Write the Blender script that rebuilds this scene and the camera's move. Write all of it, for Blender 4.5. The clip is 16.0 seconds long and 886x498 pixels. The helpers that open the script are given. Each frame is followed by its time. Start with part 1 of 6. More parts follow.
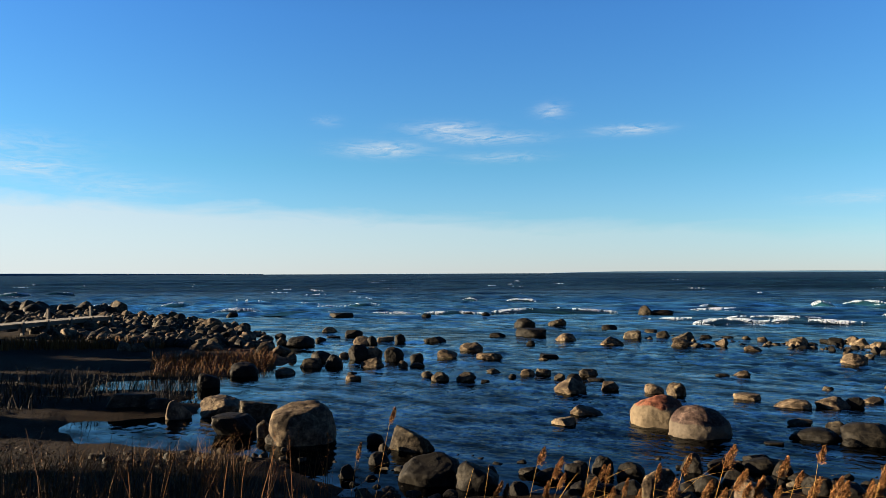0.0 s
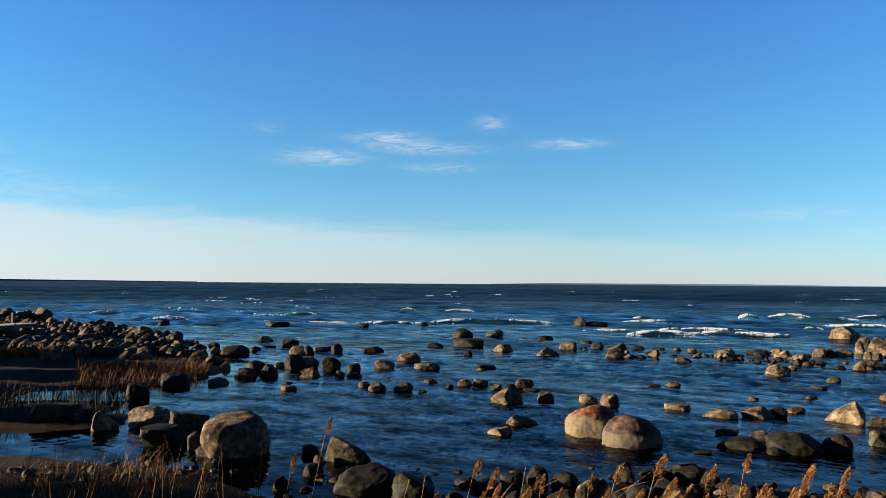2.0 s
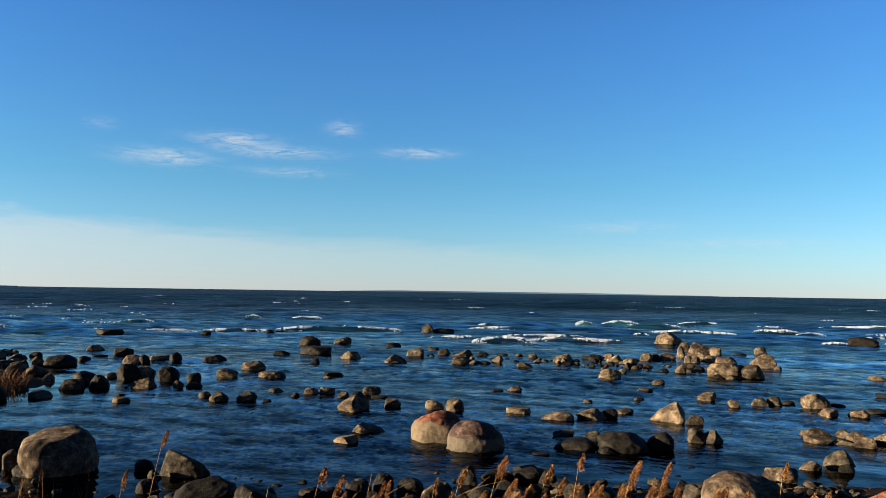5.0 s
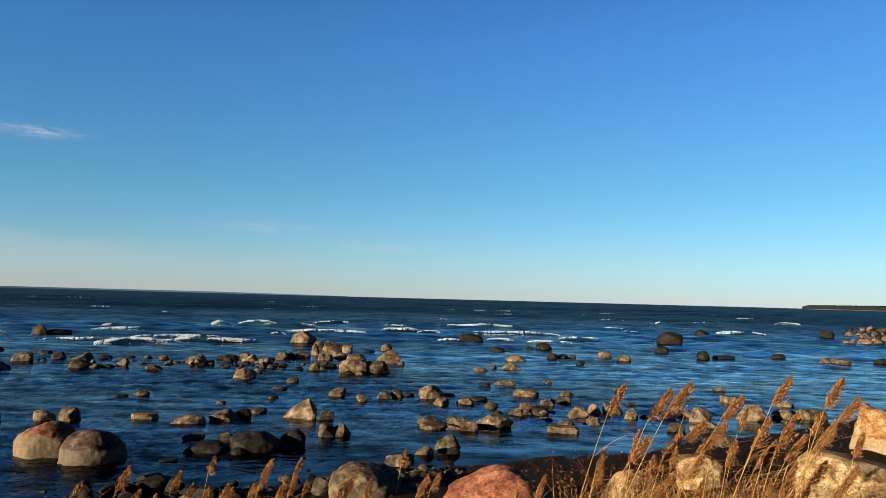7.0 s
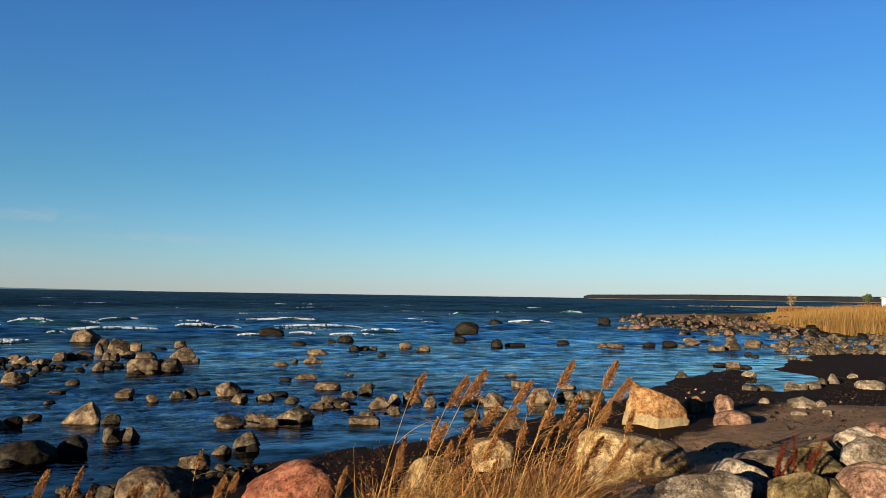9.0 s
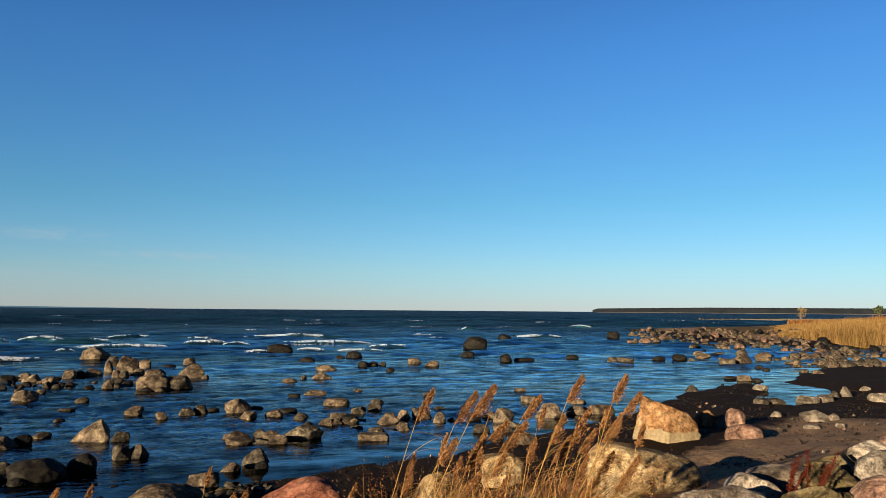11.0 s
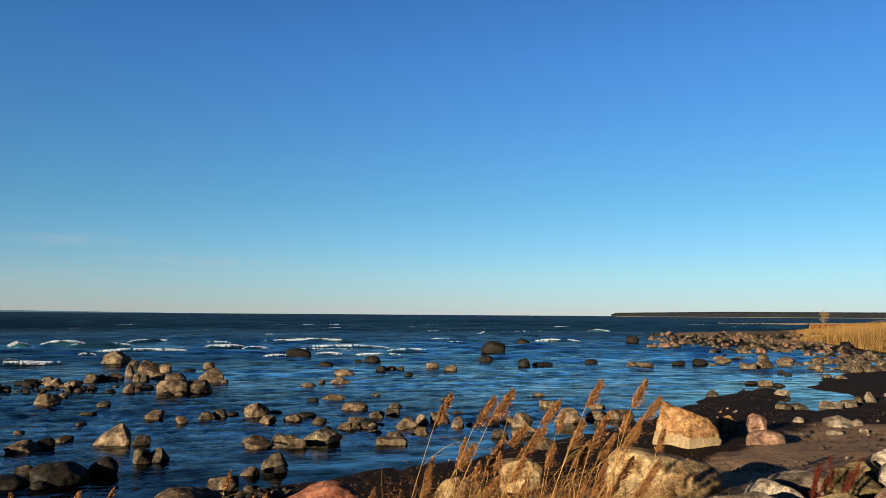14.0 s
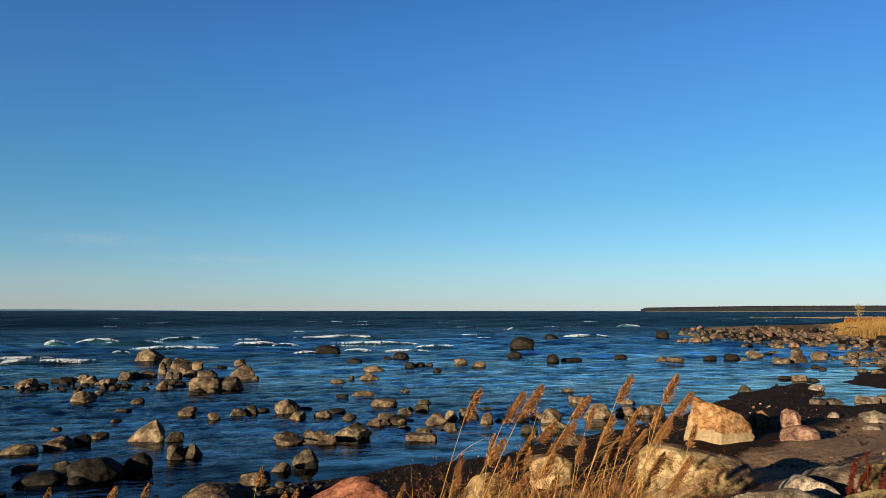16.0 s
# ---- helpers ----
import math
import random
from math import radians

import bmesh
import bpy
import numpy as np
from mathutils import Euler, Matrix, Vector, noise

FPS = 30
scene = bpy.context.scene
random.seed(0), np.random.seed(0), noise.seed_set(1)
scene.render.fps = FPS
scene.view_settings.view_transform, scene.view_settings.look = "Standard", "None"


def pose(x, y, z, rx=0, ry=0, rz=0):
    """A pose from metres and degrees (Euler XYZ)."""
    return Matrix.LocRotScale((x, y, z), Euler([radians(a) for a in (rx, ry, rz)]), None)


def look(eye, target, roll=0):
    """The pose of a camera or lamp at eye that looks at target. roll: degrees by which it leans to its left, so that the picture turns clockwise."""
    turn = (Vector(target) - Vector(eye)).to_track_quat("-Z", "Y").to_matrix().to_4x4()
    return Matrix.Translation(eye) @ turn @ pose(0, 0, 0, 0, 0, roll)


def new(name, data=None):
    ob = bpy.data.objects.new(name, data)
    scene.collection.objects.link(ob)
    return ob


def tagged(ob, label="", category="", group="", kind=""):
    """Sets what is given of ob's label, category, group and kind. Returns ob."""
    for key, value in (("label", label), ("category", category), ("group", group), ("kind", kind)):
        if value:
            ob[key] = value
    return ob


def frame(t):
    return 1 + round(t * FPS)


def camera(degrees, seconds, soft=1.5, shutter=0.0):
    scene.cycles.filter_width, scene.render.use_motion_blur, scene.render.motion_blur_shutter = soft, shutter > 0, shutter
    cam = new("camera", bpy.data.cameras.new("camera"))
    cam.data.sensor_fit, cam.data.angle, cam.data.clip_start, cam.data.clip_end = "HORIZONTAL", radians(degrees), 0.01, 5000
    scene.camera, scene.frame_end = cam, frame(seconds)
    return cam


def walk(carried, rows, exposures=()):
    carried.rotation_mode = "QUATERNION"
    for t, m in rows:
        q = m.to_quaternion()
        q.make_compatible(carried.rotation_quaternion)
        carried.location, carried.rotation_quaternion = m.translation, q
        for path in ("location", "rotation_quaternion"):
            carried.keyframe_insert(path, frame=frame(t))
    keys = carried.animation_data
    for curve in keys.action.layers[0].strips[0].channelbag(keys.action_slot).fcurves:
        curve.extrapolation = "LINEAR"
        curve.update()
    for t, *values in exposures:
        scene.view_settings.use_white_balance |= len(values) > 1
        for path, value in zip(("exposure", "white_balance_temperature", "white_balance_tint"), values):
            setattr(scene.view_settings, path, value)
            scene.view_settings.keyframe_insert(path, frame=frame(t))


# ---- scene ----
cam = camera(60.09, 16.0, soft=0.75)
PATH = [
    (0.0, pose(0.0, 0.0, 3.0, 91.81, 0.27, -0.00)),
    (0.5, pose(0.0, 0.0, 3.0, 92.04, -0.01, -0.30)),
    (1.0, pose(0.0, 0.0, 3.0, 92.22, -0.12, -0.97)),
    (1.5, pose(0.0, 0.0, 3.0, 92.43, -0.18, -2.34)),
    (2.0, pose(0.0, 0.0, 3.0, 92.56, -0.41, -4.57)),
    (2.5, pose(0.0, 0.0, 3.0, 92.69, -0.57, -7.04)),
    (3.0, pose(0.0, 0.0, 3.0, 92.92, -0.52, -9.04)),
    (3.2, pose(0.0, 0.0, 3.0, 92.97, -0.52, -9.52)),
    (5.3, pose(0.0, 0.0, 3.0, 93.32, -0.84, -18.99)),
    (5.5, pose(0.0, 0.0, 3.0, 93.41, -0.83, -21.63)),
    (6.0, pose(0.0, 0.0, 3.0, 93.52, -1.00, -28.21)),
    (6.5, pose(0.0, 0.0, 3.0, 93.61, -1.28, -35.01)),
    (7.0, pose(0.0, 0.0, 3.0, 93.70, -1.51, -42.33)),
    (7.5, pose(0.0, 0.0, 3.0, 93.66, -1.49, -48.53)),
    (8.0, pose(0.0, 0.0, 3.0, 93.55, -1.17, -51.92)),
    (8.5, pose(0.0, 0.0, 3.0, 93.39, -0.87, -54.54)),
    (9.0, pose(0.0, 0.0, 3.0, 93.45, -0.88, -57.01)),
    (11.5, pose(0.0, 0.0, 3.0, 94.72, -0.40, -56.16)),
    (12.0, pose(0.0, 0.0, 3.0, 94.79, -0.36, -56.02)),
    (12.5, pose(0.0, 0.0, 3.0, 94.83, -0.30, -55.94)),
    (13.0, pose(0.0, 0.0, 3.0, 94.77, -0.38, -55.76)),
    (13.5, pose(0.0, 0.0, 3.0, 94.76, -0.40, -55.35)),
    (14.0, pose(0.0, 0.0, 3.0, 94.88, -0.41, -55.05)),
    (14.5, pose(0.0, 0.0, 3.0, 94.85, -0.19, -54.54)),
    (15.0, pose(0.0, 0.0, 3.0, 94.70, -0.21, -53.51)),
    (15.5, pose(0.0, 0.0, 3.0, 94.60, -0.27, -53.23)),
    (16.0, pose(0.0, 0.0, 3.0, 94.59, -0.01, -52.96)),
]
EXPOSURES = [(0.0, 3.72), (3.0, 3.72), (5.5, 3.55), (7.0, 3.3), (9.0, 3.15), (16.0, 3.15)]
walk(cam, PATH, EXPOSURES)

# ---- light ----
SUN_AZIMUTH, SUN_HEIGHT = -86.0, 10.0
sun_way = Vector((math.sin(radians(SUN_AZIMUTH)) * math.cos(radians(SUN_HEIGHT)),
                  math.cos(radians(SUN_AZIMUTH)) * math.cos(radians(SUN_HEIGHT)), math.sin(radians(SUN_HEIGHT))))
sun = new("sun", bpy.data.lights.new("sun", "SUN"))
sun.data.energy, sun.data.angle, sun.data.color = 3.7, radians(0.53), (1.0, 0.77, 0.50)
sun.matrix_world = look(sun_way * 100, (0, 0, 0))


def link(tree, a, out, b, into):
    tree.links.new(a.outputs[out], b.inputs[into])


def node(tree, kind, **values):
    n = tree.nodes.new(kind)
    for key, value in values.items():
        if key in n.inputs:
            n.inputs[key].default_value = value
    return n


def ramp(tree, stops, source, out="Fac"):
    n = tree.nodes.new("ShaderNodeValToRGB")
    n.color_ramp.elements[0].position, n.color_ramp.elements[0].color = stops[0][0], (*stops[0][1], 1)
    n.color_ramp.elements[1].position, n.color_ramp.elements[1].color = stops[-1][0], (*stops[-1][1], 1)
    for at, colour in stops[1:-1]:
        n.color_ramp.elements.new(at).color = (*colour, 1)
    link(tree, source, out, n, "Fac")
    return n


def grey(v):
    return (v, v, v)


def mixed(tree, fac, a, b, mode="MIX"):
    """A colour mix; fac, a and b are numbers, colours or (node, output) pairs."""
    n = tree.nodes.new("ShaderNodeMix")
    n.data_type, n.blend_type = "RGBA", mode
    for slot, value in ((0, fac), (6, a), (7, b)):
        if isinstance(value, tuple) and isinstance(value[0], bpy.types.Node):
            tree.links.new(value[0].outputs[value[1]], n.inputs[slot])
        elif isinstance(value, tuple):
            n.inputs[slot].default_value = (*value, 1)
        else:
            n.inputs[slot].default_value = value
    return n


def maths(tree, what, a, b=0.0, clamp=False):
    n = tree.nodes.new("ShaderNodeMath")
    n.operation, n.use_clamp = what, clamp
    for slot, value in ((0, a), (1, b)):
        if isinstance(value, tuple):
            tree.links.new(value[0].outputs[value[1]], n.inputs[slot])
        else:
            n.inputs[slot].default_value = value
    return n


world = bpy.data.worlds.new("sky")
scene.world = world
world.use_nodes = True
wt = world.node_tree
background = wt.nodes["Background"]
sky = wt.nodes.new("ShaderNodeTexSky")
sky.sky_type, sky.sun_disc = "NISHITA", False
sky.sun_elevation, sky.sun_rotation = radians(SUN_HEIGHT), radians(SUN_AZIMUTH)
sky.air_density, sky.dust_density, sky.ozone_density = 1.0, 0.0, 3.0
# clear northern air: bluer overhead, paler and cooler low down than the bare model
way = wt.nodes.new("ShaderNodeTexCoord")
axes = wt.nodes.new("ShaderNodeSeparateXYZ")
link(wt, way, "Generated", axes, "Vector")
AIR = [(0.0, (0.38, 0.49, 0.86)), (0.05, (0.385, 0.525, 0.73)), (0.14, (0.30, 0.52, 0.65)), (0.32, (0.265, 0.51, 0.76)), (0.55, (0.18, 0.39, 0.63)), (1.0, (0.14, 0.30, 0.54))]
air = ramp(wt, [(at, tuple(c / 3 for c in colour)) for at, colour in AIR], axes, "Z")
scaled = mixed(wt, 1.0, (air, "Color"), (1.5, 1.5, 1.5), "MULTIPLY")
clear = mixed(wt, 1.0, (sky, "Color"), (scaled, 2), "MULTIPLY")

# thin cloud: a pale bank low on one side and a few wisps
turn = maths(wt, "ARCTAN2", (axes, "X"), (axes, "Y"))
rise = maths(wt, "ARCSINE", (axes, "Z"))
stretch = wt.nodes.new("ShaderNodeCombineXYZ")
link(wt, turn, "Value", stretch, "X")
link(wt, maths(wt, "MULTIPLY", (rise, "Value"), 5.0), "Value", stretch, "Y")
streaks = node(wt, "ShaderNodeTexNoise", Scale=7.0, Detail=7.0, Roughness=0.6, Distortion=0.5)
link(wt, stretch, "Vector", streaks, "Vector")
torn = node(wt, "ShaderNodeTexNoise", Scale=26.0, Detail=8.0, Roughness=0.65, Distortion=1.2)
link(wt, stretch, "Vector", torn, "Vector")
# the bank's upper edge falls from one side of the view to the other
edge = maths(wt, "MULTIPLY_ADD", (turn, "Value"), -0.042)
edge.inputs[2].default_value = 0.072
edge = maths(wt, "ADD", (edge, "Value"), (maths(wt, "MULTIPLY", (streaks, "Fac"), 0.05), "Value"))
below = maths(wt, "SUBTRACT", (edge, "Value"), (maths(wt, "ADD", (rise, "Value"), 0.018), "Value"))
bank = maths(wt, "MULTIPLY", (below, "Value"), 50.0, True)
thin = wt.nodes.new("ShaderNodeMapRange")
thin.inputs["From Min"].default_value, thin.inputs["From Max"].default_value = -0.7, 0.75
thin.inputs["To Min"].default_value, thin.inputs["To Max"].default_value = 0.78, 0.0
link(wt, turn, "Value", thin, "Value")
cover = maths(wt, "MULTIPLY", (bank, "Value"), (thin, "Result"))
WISPS = [(-4.6, 9.2, 2.4, 0.45, 0.9), (0.3, 10.7, 2.3, 0.4, 0.9), (3.6, 10.0, 3.0, 0.35, 0.8), (4.2, 8.6, 2.6, 0.3, 0.5),
         (8.1, 11.9, 0.9, 0.45, 0.6), (13.8, 10.3, 1.9, 0.3, 0.9), (-29.0, 7.1, 3.2, 0.5, 0.8), (-23, 6.0, 4.0, 0.6, 0.4),
         (-8.6, 11.2, 0.8, 0.3, 0.35), (29.0, 4.9, 3.0, 0.35, 0.4), (37.0, 3.7, 4.5, 0.3, 0.4), (-30.0, 8.6, 4.0, 0.7, 0.4)]
for az, el, wide, tall, much in WISPS:
    du = maths(wt, "MULTIPLY", (maths(wt, "SUBTRACT", (turn, "Value"), radians(az)), "Value"), 1 / radians(wide))
    dv = maths(wt, "MULTIPLY", (maths(wt, "SUBTRACT", (rise, "Value"), radians(el)), "Value"), 1 / radians(tall))
    far2 = maths(wt, "ADD", (maths(wt, "POWER", (maths(wt, "ABSOLUTE", (du, "Value")), "Value"), 2.0), "Value"),
                 (maths(wt, "POWER", (maths(wt, "ABSOLUTE", (dv, "Value")), "Value"), 2.0), "Value"))
    blob = maths(wt, "EXPONENT", (maths(wt, "MULTIPLY", (far2, "Value"), -0.8), "Value"))
    frayed = maths(wt, "SUBTRACT", (torn, "Fac"), 0.36)
    puff = maths(wt, "MULTIPLY", (maths(wt, "MULTIPLY", (blob, "Value"), much * 2.7), "Value"), (frayed, "Value"), True)
    cover = maths(wt, "ADD", (cover, "Value"), (puff, "Value"), True)
cloudy = mixed(wt, (cover, "Value"), (clear, 2), (1.16, 1.24, 1.27))
# no part of the sky outshines the pale air above the horizon
even = mixed(wt, 1.0, (cloudy, 2), (1.83, 2.05, 2.3), "DARKEN")
link(wt, even, 2, background, "Color")
background.inputs["Strength"].default_value = 0.05


# ---- materials ----
def material(name):
    m = bpy.data.materials.new(name)
    m.use_nodes = True
    return m, m.node_tree, m.node_tree.nodes["Principled BSDF"]


def bump(t, shader, height, out, strength, distance, before=None):
    b = node(t, "ShaderNodeBump", Strength=strength, Distance=distance)
    link(t, height, out, b, "Height")
    if before:
        link(t, before, "Normal", b, "Normal")
    link(t, b, "Normal", shader, "Normal")
    return b


def stone(name, dark, base, light, lichen=(0.17, 0.148, 0.075), spots=0.25, wet=0.0, rough=0.8):
    """Weathered granite: broad stains, crystals, lichen spots and pitted relief, a little different on every stone."""
    m, t, s = material(name)
    where = t.nodes.new("ShaderNodeTexCoord")
    info = t.nodes.new("ShaderNodeObjectInfo")
    shift = t.nodes.new("ShaderNodeVectorMath")
    shift.operation = "MULTIPLY_ADD"
    link(t, info, "Random", shift, 0)
    shift.inputs[1].default_value = (37, 53, 71)
    link(t, where, "Object", shift, 2)
    broad = node(t, "ShaderNodeTexNoise", Scale=2.6, Detail=8.0, Roughness=0.68)
    grain = node(t, "ShaderNodeTexNoise", Scale=46.0, Detail=4.0, Roughness=0.75)
    patch = node(t, "ShaderNodeTexNoise", Scale=8.0, Detail=10.0, Roughness=0.75, Distortion=0.4)
    seams = node(t, "ShaderNodeTexVoronoi", Scale=2.3)
    seams.feature = "DISTANCE_TO_EDGE"
    bent = t.nodes.new("ShaderNodeVectorMath")
    bent.operation = "MULTIPLY_ADD"
    for n in (broad, grain, patch):
        link(t, shift, "Vector", n, "Vector")
    link(t, patch, "Color", bent, 0)
    bent.inputs[1].default_value = (0.5, 0.5, 0.5)
    link(t, shift, "Vector", bent, 2)
    link(t, bent, "Vector", seams, "Vector")
    deep = tuple(c * 0.45 for c in dark)
    colour = ramp(t, [(0.30, deep), (0.42, dark), (0.53, base), (0.68, light)], broad)
    specks = ramp(t, [(0.36, grey(0.5)), (0.5, grey(1.0)), (0.64, grey(1.5))], grain)
    blots = ramp(t, [(0.38, grey(0.3)), (0.5, grey(1.0)), (0.63, grey(1.6))], patch)
    spotted = mixed(t, 1.0, (colour, "Color"), (specks, "Color"), "MULTIPLY")
    spotted = mixed(t, 1.0, (spotted, 2), (blots, "Color"), "MULTIPLY")
    crack = ramp(t, [(0.0, grey(0.3)), (0.022, grey(1.0))], seams, "Distance")
    spotted = mixed(t, 0.8, (spotted, 2), (crack, "Color"), "MULTIPLY")
    mask = ramp(t, [(0.56, grey(0.0)), (0.64, grey(spots))], patch)
    grown = mixed(t, (mask, "Color"), (spotted, 2), lichen)
    vary = t.nodes.new("ShaderNodeHueSaturation")
    link(t, grown, 2, vary, "Color")
    value = t.nodes.new("ShaderNodeMapRange")
    value.inputs["To Min"].default_value, value.inputs["To Max"].default_value = 0.72, 1.2
    link(t, info, "Random", value, "Value")
    link(t, value, "Result", vary, "Value")
    link(t, vary, "Color", s, "Base Color")
    s.inputs["Roughness"].default_value = rough
    s.inputs["Specular IOR Level"].default_value = 0.04 + wet * 0.4
    pitted = node(t, "ShaderNodeTexNoise", Scale=9.0, Detail=4.0, Roughness=0.55)
    rasp = node(t, "ShaderNodeTexNoise", Scale=55.0, Detail=1.0, Roughness=0.5)
    link(t, shift, "Vector", pitted, "Vector")
    link(t, shift, "Vector", rasp, "Vector")
    b = bump(t, s, pitted, "Fac", 1.0, 0.014)
    b = bump(t, s, crack, "Color", 0.5, 0.006, b)
    bump(t, s, rasp, "Fac", 0.8, 0.003, b)
    return m


STONES = {
    "tan": stone("tan_granite", (0.02042, 0.01574, 0.01173), (0.04256, 0.03296, 0.0237), (0.05994, 0.04715, 0.03296)),
    "grey": stone("grey_granite", (0.01132, 0.01, 0.008159), (0.02386, 0.02009, 0.01558), (0.03649, 0.03149, 0.02386)),
    # near-black colour: wet stone, and stone standing in shade, painted alike
    "dark": stone("dark_wet_shaded_granite", (0.001839, 0.001734, 0.00158), (0.003936, 0.003598, 0.002946), (0.00738, 0.006334, 0.004736), lichen=(0.03075, 0.02768, 0.01845), spots=0.1, wet=0.06, rough=0.7),
    "pale": stone("pale_beach_stone", (0.03769, 0.03244, 0.0257), (0.05689, 0.04857, 0.03914), (0.07432, 0.06489, 0.05401), spots=0.15),
    "pink": stone("pink_granite", (0.03833, 0.02248, 0.01742), (0.06594, 0.04158, 0.03119), (0.0832, 0.05855, 0.04698), spots=0.2),
    "orange": stone("ochre_granite", (0.04403, 0.02205, 0.0092), (0.08456, 0.04782, 0.02205), (0.1009, 0.06936, 0.04054), lichen=(0.092, 0.07722, 0.04586), spots=0.5),
    "cream": stone("cream_granite", (0.0583, 0.03856, 0.01932), (0.09685, 0.07298, 0.04047), (0.1154, 0.09685, 0.06348), lichen=(0.06507, 0.05037, 0.03083), spots=0.6),
    "white": stone("whitish_speckled_granite", (0.05472, 0.04645, 0.03806), (0.1086, 0.0952, 0.07872), (0.1499, 0.1366, 0.1142), lichen=(0.04369, 0.0353, 0.02728), spots=0.7),
    "olive": stone("olive_mossy_stone", (0.02466, 0.0191, 0.009552), (0.04565, 0.03618, 0.0191), (0.06429, 0.05143, 0.03242), lichen=(0.03049, 0.02856, 0.009552), spots=0.8),
    "red": stone("red_granite", (0.04894, 0.01843, 0.0122), (0.08592, 0.0347, 0.02243), (0.1023, 0.05097, 0.0347), lichen=(0.0614, 0.03267, 0.02046), spots=0.4),
    "smooth": stone("smooth_grey_granite", (0.0328, 0.02706, 0.02107), (0.05158, 0.04231, 0.0328), (0.07036, 0.05896, 0.04469), spots=0.15, rough=0.65),
}


def capped_stone(kind, name, level, soft, crust):
    """Granite with a pale crust below an old high-water line."""
    m = STONES[kind].copy()
    m.name = name
    t = m.node_tree
    s = t.nodes["Principled BSDF"]
    where = t.nodes.new("ShaderNodeTexCoord")
    split = t.nodes.new("ShaderNodeSeparateXYZ")
    link(t, where, "Object", split, "Vector")
    wobble = node(t, "ShaderNodeTexNoise", Scale=2.2, Detail=5.0)
    link(t, where, "Object", wobble, "Vector")
    line = maths(t, "MULTIPLY_ADD", (wobble, "Fac"), soft)
    t.links.new(split.outputs["Z"], line.inputs[2])
    mask = ramp(t, [(level, grey(1.0)), (level + 0.03, grey(0.0))], line, "Value")
    old = s.inputs["Base Color"].links[0].from_node
    grain = node(t, "ShaderNodeTexNoise", Scale=16.0, Detail=6.0, Roughness=0.75)
    link(t, where, "Object", grain, "Vector")
    patchy = ramp(t, [(0.3, tuple(c * 0.55 for c in crust)), (0.55, crust), (0.75, tuple(c * 1.3 for c in crust))], grain)
    link(t, mixed(t, (mask, "Color"), (old, "Color"), (patchy, "Color")), 2, s, "Base Color")
    return m


STONES["red_capped"] = capped_stone("red", "red_granite_with_pale_crust", 0.52, 0.3, (0.054, 0.044, 0.031))
STONES["brown"] = stone("purplish_brown_granite", (0.014, 0.0095, 0.0085), (0.026, 0.018, 0.0155), (0.042, 0.030, 0.025), spots=0.1, rough=0.65)
STONES["banded"] = capped_stone("brown", "brown_granite_with_pale_foot", 0.33, 0.15, (0.040, 0.034, 0.027))
STONES["orange_capped"] = capped_stone("orange", "ochre_granite_with_pale_foot", 0.44, 0.35, (0.088, 0.07, 0.043))


WAVE_SOURCE = (-40.0, -60.0)


